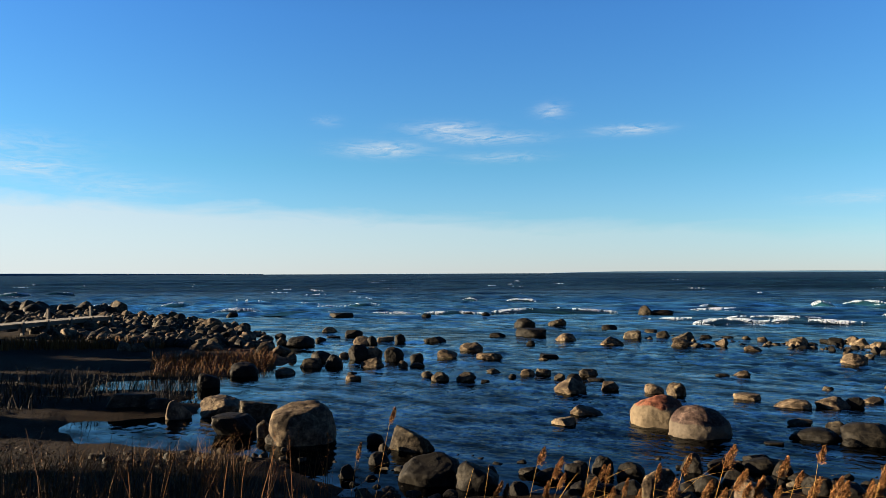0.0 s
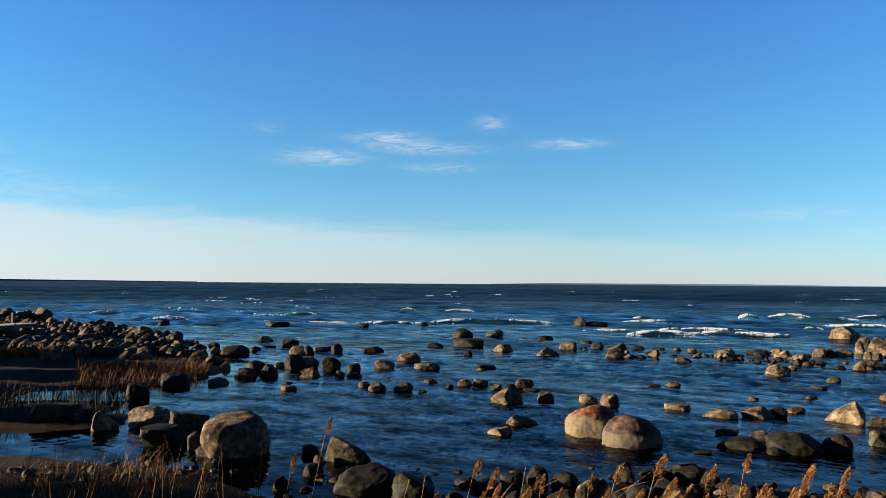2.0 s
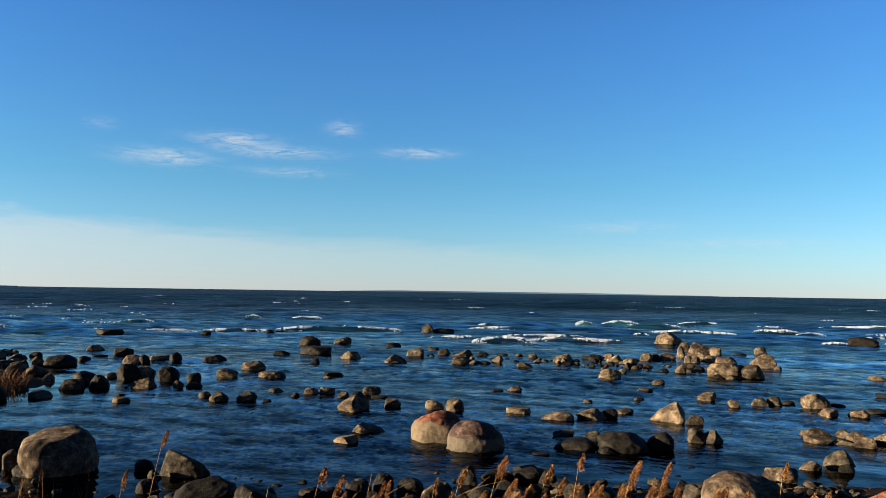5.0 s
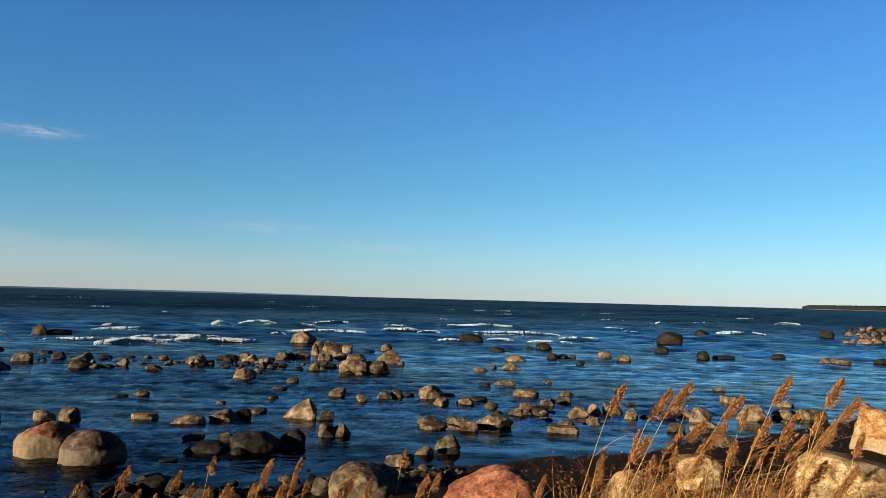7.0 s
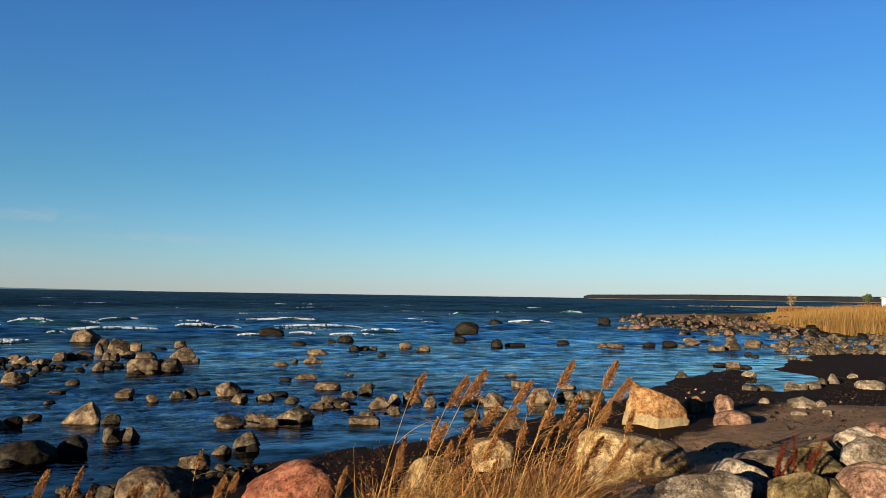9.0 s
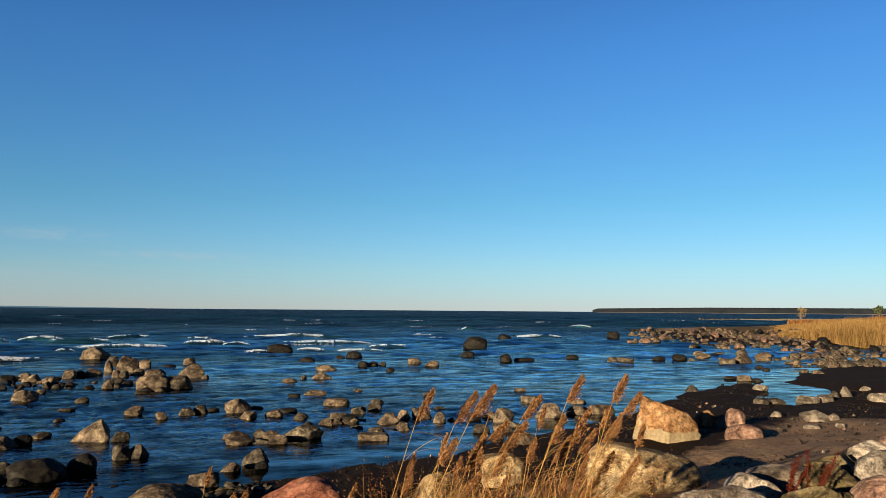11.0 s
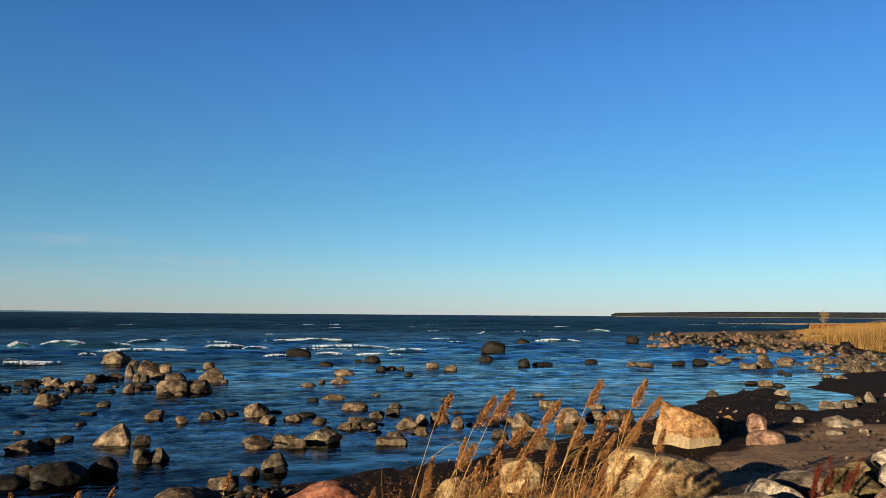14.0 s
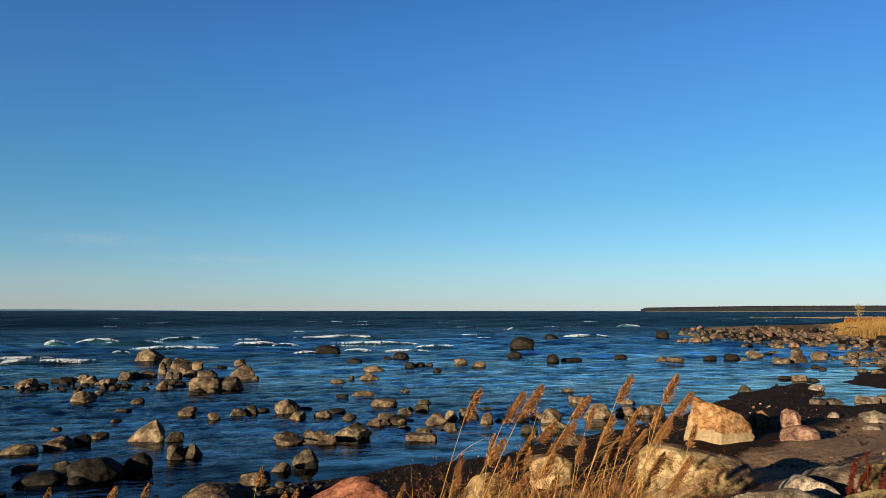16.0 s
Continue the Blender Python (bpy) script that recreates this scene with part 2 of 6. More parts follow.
def water_material():
    """Sea water: a dark body under a wind-rippled mirror; ripples die away in the shelter of the shore."""
    m, t, s = material("sea_water")
    where = t.nodes.new("ShaderNodeNewGeometry")
    far = node(t, "ShaderNodeVectorMath")
    far.operation = "LENGTH"
    link(t, where, "Position", far, 0)
    # crests bend round the bay
    offset = node(t, "ShaderNodeVectorMath")
    offset.operation = "SUBTRACT"
    link(t, where, "Position", offset, 0)
    offset.inputs[1].default_value = (*WAVE_SOURCE, 0)
    axes = t.nodes.new("ShaderNodeSeparateXYZ")
    link(t, offset, "Vector", axes, "Vector")
    reach = node(t, "ShaderNodeVectorMath")
    reach.operation = "LENGTH"
    link(t, offset, "Vector", reach, 0)
    round_bay = maths(t, "MULTIPLY", (maths(t, "ARCTAN2", (axes, "X"), (axes, "Y")), "Value"), 95.0)

    def crests(stretch):
        n = t.nodes.new("ShaderNodeCombineXYZ")
        link(t, maths(t, "DIVIDE", (round_bay, "Value"), stretch), "Value", n, "X")
        link(t, reach, "Value", n, "Y")
        return n

    fine = node(t, "ShaderNodeTexNoise", Scale=9.0, Detail=2.0, Roughness=0.5, Distortion=0.3)
    swell = node(t, "ShaderNodeTexNoise", Scale=0.36, Detail=6.0, Roughness=0.65, Distortion=0.4)
    for n, stretch in ((fine, 1.6), (swell, 3.2)):
        link(t, crests(stretch), "Vector", n, "Vector")
    shelter = t.nodes.new("ShaderNodeAttribute")
    shelter.attribute_name = "shelter"
    exposed = maths(t, "SUBTRACT", 1.0, (shelter, "Fac"))
    outside = t.nodes.new("ShaderNodeMapRange")
    outside.inputs["From Min"].default_value, outside.inputs["From Max"].default_value = 60.0, 150.0
    link(t, far, "Value", outside, "Value")
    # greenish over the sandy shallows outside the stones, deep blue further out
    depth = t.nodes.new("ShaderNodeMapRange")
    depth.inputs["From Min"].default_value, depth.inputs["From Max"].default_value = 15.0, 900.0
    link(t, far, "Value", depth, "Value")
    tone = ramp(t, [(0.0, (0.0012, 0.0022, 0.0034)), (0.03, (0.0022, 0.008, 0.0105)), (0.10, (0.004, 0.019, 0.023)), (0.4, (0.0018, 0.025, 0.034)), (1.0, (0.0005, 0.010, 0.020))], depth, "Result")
    # light and dark of the wave faces painted into the body colour
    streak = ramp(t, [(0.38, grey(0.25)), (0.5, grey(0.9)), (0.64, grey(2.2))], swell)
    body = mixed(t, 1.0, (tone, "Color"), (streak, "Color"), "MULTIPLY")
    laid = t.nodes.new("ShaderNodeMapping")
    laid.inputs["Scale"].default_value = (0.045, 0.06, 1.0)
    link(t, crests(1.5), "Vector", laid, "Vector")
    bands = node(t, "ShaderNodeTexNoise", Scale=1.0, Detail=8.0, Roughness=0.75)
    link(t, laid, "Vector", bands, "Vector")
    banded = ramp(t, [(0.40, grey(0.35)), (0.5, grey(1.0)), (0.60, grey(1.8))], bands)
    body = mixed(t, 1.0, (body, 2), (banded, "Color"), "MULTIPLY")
    t.nodes.remove(s)
    depths = t.nodes.new("ShaderNodeBsdfDiffuse")
    link(t, body, 2, depths, "Color")
    mirror = t.nodes.new("ShaderNodeBsdfGlossy")
    blur = t.nodes.new("ShaderNodeMapRange")
    blur.inputs["From Min"].default_value, blur.inputs["From Max"].default_value = 20.0, 140.0
    blur.inputs["To Min"].default_value, blur.inputs["To Max"].default_value = 0.015, 0.22
    link(t, far, "Value", blur, "Value")
    link(t, blur, "Result", mirror, "Roughness")
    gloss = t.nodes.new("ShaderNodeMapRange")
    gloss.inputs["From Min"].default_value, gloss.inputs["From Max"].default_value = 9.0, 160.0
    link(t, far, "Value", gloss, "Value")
    # reflected light is dimmed in the mirror's colour, near shore and far out
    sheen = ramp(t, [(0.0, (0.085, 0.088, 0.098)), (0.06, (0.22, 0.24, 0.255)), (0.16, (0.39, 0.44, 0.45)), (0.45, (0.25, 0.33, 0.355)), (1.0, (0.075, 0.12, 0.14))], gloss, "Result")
    # light and dark of wind ripples painted as patches in the mirror's colour
    ripple_patches = node(t, "ShaderNodeTexNoise", Scale=22.0, Detail=6.0, Roughness=0.7)
    link(t, laid, "Vector", ripple_patches, "Vector")
    ripple_tint = ramp(t, [(0.38, grey(0.25)), (0.5, grey(0.8)), (0.62, grey(1.5))], ripple_patches)
    dulled = mixed(t, 1.0, (sheen, "Color"), (ripple_tint, "Color"), "MULTIPLY")
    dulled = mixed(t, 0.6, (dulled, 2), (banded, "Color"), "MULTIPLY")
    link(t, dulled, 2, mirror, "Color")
    edge_on = node(t, "ShaderNodeFresnel", IOR=1.33)
    s = t.nodes.new("ShaderNodeMixShader")
    link(t, edge_on, "Fac", s, "Fac")
    t.links.new(depths.outputs["BSDF"], s.inputs[1])
    t.links.new(mirror.outputs["BSDF"], s.inputs[2])
    t.links.new(s.outputs["Shader"], t.nodes["Material Output"].inputs["Surface"])
    ripple = maths(t, "MULTIPLY", (fine, "Fac"), (exposed, "Value"))
    big = maths(t, "MULTIPLY", (swell, "Fac"), (outside, "Result"))
    before = None
    for height, deep in ((ripple, 0.022), (big, 2.0)):
        b = node(t, "ShaderNodeBump", Strength=1.0, Distance=deep)
        link(t, height, "Value", b, "Height")
        if before:
            link(t, before, "Normal", b, "Normal")
        before = b
    for shader in (mirror, edge_on, depths):
        link(t, before, "Normal", shader, "Normal")
    return m


WATER = water_material()


def foam_material():
    m, t, s = material("sea_foam")
    where = t.nodes.new("ShaderNodeTexCoord")
    n = node(t, "ShaderNodeTexNoise", Scale=9.0, Detail=6.0, Roughness=0.7)
    link(t, where, "Object", n, "Vector")
    link(t, ramp(t, [(0.3, (0.13, 0.16, 0.20)), (0.6, (0.32, 0.39, 0.48))], n), "Color", s, "Base Color")
    s.inputs["Roughness"].default_value = 0.9
    bump(t, s, n, "Fac", 0.8, 0.05)
    return m


FOAM = foam_material()


def ground_material():
    """Dark wrack by the water, trodden sand and gravel further up, dry turf on the bank."""
    m, t, s = material("beach")
    where = t.nodes.new("ShaderNodeTexCoord")
    inland_at = t.nodes.new("ShaderNodeAttribute")
    inland_at.attribute_name = "inland"
    turf = t.nodes.new("ShaderNodeAttribute")
    turf.attribute_name = "turf"
    broad = node(t, "ShaderNodeTexNoise", Scale=0.9, Detail=7.0, Roughness=0.65)
    mid = node(t, "ShaderNodeTexNoise", Scale=7.0, Detail=6.0, Roughness=0.7)
    grit = node(t, "ShaderNodeTexNoise", Scale=55.0, Detail=4.0, Roughness=0.7)
    strand = node(t, "ShaderNodeTexNoise", Scale=14.0, Detail=5.0, Roughness=0.75, Distortion=1.5)
    for n in (broad, mid, grit, strand):
        link(t, where, "Object", n, "Vector")
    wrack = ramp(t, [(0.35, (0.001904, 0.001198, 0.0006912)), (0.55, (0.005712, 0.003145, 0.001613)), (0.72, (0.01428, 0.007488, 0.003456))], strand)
    sand = ramp(t, [(0.35, (0.05622, 0.03743, 0.02342)), (0.5, (0.09391, 0.06399, 0.04096)), (0.66, (0.1268, 0.08923, 0.05834))], mid)
    specks = ramp(t, [(0.36, grey(0.45)), (0.5, grey(1.0)), (0.68, grey(1.5))], grit)
    sand = mixed(t, 1.0, (sand, "Color"), (specks, "Color"), "MULTIPLY")
    litter = ramp(t, [(0.54, grey(0.0)), (0.6, grey(1.0))], strand)
    sand = mixed(t, (litter, "Color"), (sand, 2), (0.04, 0.026, 0.017))
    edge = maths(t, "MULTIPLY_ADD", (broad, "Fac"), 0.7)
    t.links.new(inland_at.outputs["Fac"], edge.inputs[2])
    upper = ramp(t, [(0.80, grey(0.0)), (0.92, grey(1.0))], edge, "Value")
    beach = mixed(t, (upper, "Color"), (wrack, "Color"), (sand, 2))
    dry = ramp(t, [(0.3, (0.0156, 0.0104, 0.00521)), (0.5, (0.0442, 0.03, 0.013)), (0.7, (0.07, 0.0495, 0.0221))], strand)
    grassy = maths(t, "MULTIPLY_ADD", (mid, "Fac"), 0.8)
    t.links.new(turf.outputs["Fac"], grassy.inputs[2])
    cover = ramp(t, [(0.85, grey(0.0)), (1.0, grey(1.0))], grassy, "Value")
    whole = mixed(t, (cover, "Color"), (beach, 2), (dry, "Color"))
    link(t, whole, 2, s, "Base Color")
    s.inputs["Roughness"].default_value = 0.9
    s.inputs["Specular IOR Level"].default_value = 0.03
    tangle = node(t, "ShaderNodeTexNoise", Scale=11.0, Detail=3.0, Roughness=0.55, Distortion=1.0)
    link(t, where, "Object", tangle, "Vector")
    b = bump(t, s, tangle, "Fac", 1.0, 0.02)
    bump(t, s, grit, "Fac", 0.5, 0.003, b)
    return m


def straw(name, dark, base, light):
    m, t, s = material(name)
    geo = t.nodes.new("ShaderNodeNewGeometry")
    where = t.nodes.new("ShaderNodeTexCoord")
    n = node(t, "ShaderNodeTexNoise", Scale=24.0, Detail=3.0)
    link(t, where, "Object", n, "Vector")
    c = ramp(t, [(0.1, dark), (0.5, base), (0.95, light)], geo, "Random Per Island")
    v = ramp(t, [(0.3, grey(0.7)), (0.7, grey(1.25))], n)
    link(t, mixed(t, 1.0, (c, "Color"), (v, "Color"), "MULTIPLY"), 2, s, "Base Color")
    s.inputs["Roughness"].default_value = 0.7
    s.inputs["Specular IOR Level"].default_value = 0.05
    return m


STEM = straw("dry_reed_straw", (0.06089, 0.0327, 0.009043), (0.105, 0.06302, 0.01926), (0.1387, 0.09048, 0.03398))
PLUME = straw("reed_plume", (0.026, 0.0105, 0.0038), (0.064, 0.029, 0.0105), (0.13, 0.072, 0.031))
GOLD = straw("golden_reed_bed", (0.04176, 0.02376, 0.0072), (0.06624, 0.04032, 0.01296), (0.08784, 0.05688, 0.0216))
RUST = straw("rusty_sedge", (0.0284, 0.0104, 0.00284), (0.05296, 0.02176, 0.005672), (0.0756, 0.03784, 0.01136))
WEED = straw("withered_weed", (0.01681, 0.009455, 0.004712), (0.04038, 0.02286, 0.01008), (0.0806, 0.04712, 0.02015))
# seaweed's own dark brown; also paints the inlet sedge as shaded
WRACK_AND_SHADE = straw("dry_wrack_and_shade", (0.003, 0.002, 0.0015), (0.006, 0.004, 0.003), (0.012, 0.008, 0.005))
DOCK = straw("red_dock", (0.0139, 0.00167, 0.00111), (0.0278, 0.00391, 0.00208), (0.0416, 0.00975, 0.00416))


# ---- the coast ----
# The outline of the land, walked along the water's edge from the promontory
# on one side to the gravel spit on the other, then round behind the camera.
COAST = [(-140, 90), (-60, 66), (-34.4, 59.6), (-23.9, 55.6), (-13.6, 45.7), (-8.8, 34.7), (-5.1, 26.4),
         (-5.3, 23.1), (-7.3, 22.0), (-9.3, 21.6), (-9.4, 20.1), (-6.5, 20.0), (-5.3, 16.6), (-6.4, 16.0),
         (-7.6, 15.7), (-7.5, 15.0), (-6.6, 13.9), (-4.7, 13.2), (-2.9, 12.8), (-2.0, 11.2), (-0.7, 10.2),
         (2.2, 10.4), (3.9, 10.8), (7.0, 10.6), (9.1, 10.1), (11.4, 9.8), (13.7, 8.9)]
COAST += [(18.7, 8.3), (22.4, 8.1), (28.8, 8.4), (36.1, 7.6), (31.8, 6.2), (27.3, 5.0), (27.1, 4.3), (29.5, 3.8),
          (33.7, 4.0), (35.8, 6.1), (41.3, 6.3), (47.7, 5.8), (54.1, 2.9), (70.1, 3.8), (81.8, 7.5),
          (74.3, 11.3), (78.7, 17.0), (84.1, 24.1), (110.9, 40.6), (125.0, 46.0), (140.0, 44.0), (170.0, 36.0),
          (250.0, 38.0), (700.0, 60.0), (3000, 100), (3000, -3000), (-3000, -3000), (-3000, 600)]


def shore(x, y):
    """Metres inland from the water's edge; below zero out in the water."""
    x, y = np.asarray(x, float), np.asarray(y, float)
    best, inside = np.full(x.shape, 1e9), np.zeros(x.shape, bool)
    for (ax, ay), (bx, by) in zip(COAST, COAST[1:] + COAST[:1]):
        ux, uy = bx - ax, by - ay
        k = np.clip(((x - ax) * ux + (y - ay) * uy) / (ux * ux + uy * uy), 0, 1)
        best = np.minimum(best, np.hypot(x - ax - k * ux, y - ay - k * uy))
        if ay != by:
            inside ^= ((ay > y) != (by > y)) & (x < ax + (y - ay) / uy * ux)
    return np.where(inside, best, -best)


def land(x, y):
    """The height of the ground."""
    s, r = shore(x, y), np.hypot(x, y)
    near = np.clip((24 - r) / 14, 0, 1)
    k = np.clip((s - 2.5) / 8, 0, 1)
    up = 0.10 * np.minimum(s, 1.2) + 0.035 * np.clip(s - 1.2, 0, 12) + 0.95 * near * k * k * (3 - 2 * k)
    return np.where(s > 0, up, np.maximum(0.12 * s, -2.5))


GRIDS = []
for x0, x1, y0, y1, cell in ((-42, 62, -6, 72, 0.25), (-90, 260, -30, 95, 1.0)):
    gx, gy = np.meshgrid(np.arange(x0, x1 + cell, cell), np.arange(y0, y1 + cell, cell), indexing="ij")
    GRIDS.append((x0, x1, y0, y1, cell, shore(gx, gy), land(gx, gy)))


def at_place(x, y, which):
    """Quick look-up of the distance inland (5) or of the ground's height (6)."""
    for grid in GRIDS:
        x0, x1, y0, y1, cell = grid[:5]
        if x0 < x < x1 and y0 < y < y1:
            u, v = (x - x0) / cell, (y - y0) / cell
            i, j = int(u), int(v)
            u, v, g = u - i, v - j, grid[which]
            return float((g[i, j] * (1 - u) + g[i + 1, j] * u) * (1 - v) + (g[i, j + 1] * (1 - u) + g[i + 1, j + 1] * u) * v)
    return float(shore(x, y) if which == 5 else land(x, y))


def inland(x, y):
    return at_place(x, y, 5)


def height_at(x, y):
    return at_place(x, y, 6)


# ---- building helpers ----
def mesh_object(name, verts, faces, mat, parent=None, smooth=True):
    me = bpy.data.meshes.new(name)
    me.from_pydata([tuple(v) for v in verts], [], faces)
    me.materials.append(mat)
    if smooth:
        me.polygons.foreach_set("use_smooth", [True] * len(me.polygons))
    me.update()
    ob = new(name, me)
    if parent:
        ob.parent = parent
    return ob


def fbm(x, y, z, octaves=4):
    total, amp, f = 0.0, 1.0, 1.0
    for _ in range(octaves):
        total += amp * noise.noise((x * f, y * f, z * f))
        amp, f = amp * 0.5, f * 2.03
    return total


# ---- ground ----
angles = np.radians(np.concatenate([np.arange(-60, 112, 0.45), np.arange(112, 300, 6.0)]))
radii = np.concatenate([np.geomspace(0.6, 160, 190), np.geomspace(190, 4800, 14)])


def polar_sheet(name, height, mat, turns, rings):
    """A round sheet about the camera's foot, finest where it is looked at."""
    a, r = np.meshgrid(turns, rings, indexing="ij")
    x, y = r * np.sin(a), r * np.cos(a)
    z = height(x, y)
    n, k = a.shape
    verts = np.stack([x.ravel(), y.ravel(), z.ravel()], 1)
    i, j = np.meshgrid(np.arange(n), np.arange(k - 1), indexing="ij")
    i2 = (i + 1) % n
    faces = np.stack([i * k + j, i * k + j + 1, i2 * k + j + 1, i2 * k + j], -1).reshape(-1, 4)
    hub = len(verts)
    verts = np.vstack([verts, [0, 0, float(height(np.array([0.0]), np.array([0.0]))[0])]])
    fan = np.array([(hub, q * k, ((q + 1) % n) * k) for q in range(n)])
    me = bpy.data.meshes.new(name)
    me.vertices.add(len(verts))
    me.vertices.foreach_set("co", verts.astype(np.float32).ravel())
    corners = np.concatenate([faces.ravel(), fan.ravel()]).astype(np.int32)
    starts = np.concatenate([np.arange(len(faces)) * 4, len(faces) * 4 + np.arange(len(fan)) * 3]).astype(np.int32)
    me.loops.add(len(corners))
    me.loops.foreach_set("vertex_index", corners)
    me.polygons.add(len(starts))
    me.polygons.foreach_set("loop_start", starts)
    me.polygons.foreach_set("use_smooth", np.ones(len(starts), bool))
    me.materials.append(mat)
    me.update(calc_edges=True)
    me.validate()
    return new(name, me), verts


def bumpy_land(x, y):
    z = land(x, y)
    s = shore(x, y)
    r = np.hypot(x, y)
    out = z.copy().ravel()
    for q, (px, py, ps, pr) in enumerate(zip(x.ravel(), y.ravel(), s.ravel(), r.ravel())):
        if ps > -1.5 and pr < 130:
            lift = min(1.0, max(0.0, (ps + 0.3) / 1.0))
            out[q] += 0.05 * fbm(px * 1.3, py * 1.3, 0.0, 4) * (0.4 + lift) + 0.06 * lift * fbm(px * 0.35, py * 0.35, 5.0, 3)
    return out.reshape(z.shape)


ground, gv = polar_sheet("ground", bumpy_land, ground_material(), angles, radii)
gs = shore(gv[:, 0], gv[:, 1])
gr, ga = np.hypot(gv[:, 0], gv[:, 1]), np.degrees(np.arctan2(gv[:, 0], gv[:, 1]))
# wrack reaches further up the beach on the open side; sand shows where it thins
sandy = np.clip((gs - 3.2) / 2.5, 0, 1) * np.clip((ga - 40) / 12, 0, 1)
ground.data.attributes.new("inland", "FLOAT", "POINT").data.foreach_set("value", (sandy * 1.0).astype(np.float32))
turfy = np.clip((9.0 - gr) / 4.0, 0, 1) * 0.75
turfy = np.maximum(turfy, np.clip((gs - 6) / 8, 0, 1) * (gr > 60) * 0.9)
turfy = np.maximum(turfy, np.clip((-12 - ga) / 8, 0, 1) * np.clip((gs - 0.8) / 2, 0, 1) * 0.12)
ground.data.attributes.new("turf", "FLOAT", "POINT").data.foreach_set("value", turfy.astype(np.float32))
tagged(ground, "dark wrack-covered beach rising to sand and dry turf", "ground", kind="structure")


# ---- sea ----
def wave_trains():
    """Wind waves: length, height, heading and phase of each train, from ripples to swell."""
    rnd = random.Random(77)
    trains = []
    for k in range(76):
        length = 0.13 * math.exp(k / 75 * math.log(90.0)) * rnd.uniform(0.92, 1.08)
        trains.append((length, 0.085 if length < 0.45 else 0.05 if length < 0.9 else 0.042, radians(rnd.gauss(0, 68 if length < 0.9 else 35)), rnd.uniform(0, math.tau)))
    return trains


TRAINS = wave_trains()


def sea_height(x, y, calm=0.0):
    r = np.hypot(x, y)
    rough = np.clip((r - 34) / 30, 0, 1) ** 1.3 * np.clip((420 - r) / 200, 0, 1)
    dx, dy = x - WAVE_SOURCE[0], y - WAVE_SOURCE[1]
    u, v = np.hypot(dx, dy), np.arctan2(dx, dy) * 95.0
    wander = 1.5 * np.sin(v * 0.11) + 1.1 * np.sin(v * 0.23 + 1.0) + 0.7 * np.sin(v * 0.47 + u * 0.05)
    # sharp crests and long flat troughs
    z = 0.30 * np.exp(1.6 * (np.sin(u * 0.95 + wander) - 1)) * (0.65 + 0.35 * np.sin(v * 0.19 + u * 0.13))
    z += 0.17 * np.exp(1.4 * (np.sin(u * 1.63 - wander * 0.8 + v * 0.1) - 1)) * (0.6 + 0.4 * np.sin(v * 0.41 + 2.0))
    z += 0.07 * np.sin(u * 2.6 - v * 0.35 + 1.1 * np.sin(v * 0.21))
    z += 0.05 * np.sin(u * 3.7 + v * 0.8 + 0.8 * np.sin(v * 0.9 + u * 0.2))
    z = 0.9 * rough * (z - 0.12)
    # short waves, as far out as the sheet is fine enough to carry them; gusts leave smoother lanes
    step = np.minimum(r * r / 3900.0, 4.0)
    gust = 0.75 + 0.45 * np.sin(u * 0.42 + 1.7 * np.sin(v * 0.13)) * np.sin(v * 0.19 + 0.6 + 0.8 * np.sin(u * 0.21))
    for length, steep, heading, phase in TRAINS:
        keep = np.clip(length / np.maximum(step, 0.02) - 1.1, 0, 1) * np.clip((r - 8) / max(2.0, length * 26), 0, 1)
        k = math.tau / length
        z += keep * gust * (1 - calm) * steep / k * np.sin(k * (u * math.cos(heading) + v * math.sin(heading)) + phase)
    return z


def sheltered(x, y):
    return np.clip(1 + (shore(x, y) + 0.3) / 3.0, 0, 0.95)


sea_turns = np.radians(np.concatenate([np.arange(-33, 90, 0.16), np.arange(90, 327, 6.0)]))
sea_rings = [4.0, 6.0, 8.0]
while sea_rings[-1] < 420:
    sea_rings.append(sea_rings[-1] + min(4.0, max(0.03, sea_rings[-1] ** 2 / 3900)))
sea_rings = np.concatenate([sea_rings, np.geomspace(440, 4800, 20)])
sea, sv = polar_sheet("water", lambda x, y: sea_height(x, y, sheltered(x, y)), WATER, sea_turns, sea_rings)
lee = sheltered(sv[:, 0], sv[:, 1])
sea.data.attributes.new("shelter", "FLOAT", "POINT").data.foreach_set("value", lee.astype(np.float32))
tagged(sea, "wind-rippled dark blue sea reaching to the horizon", "sea", kind="structure")


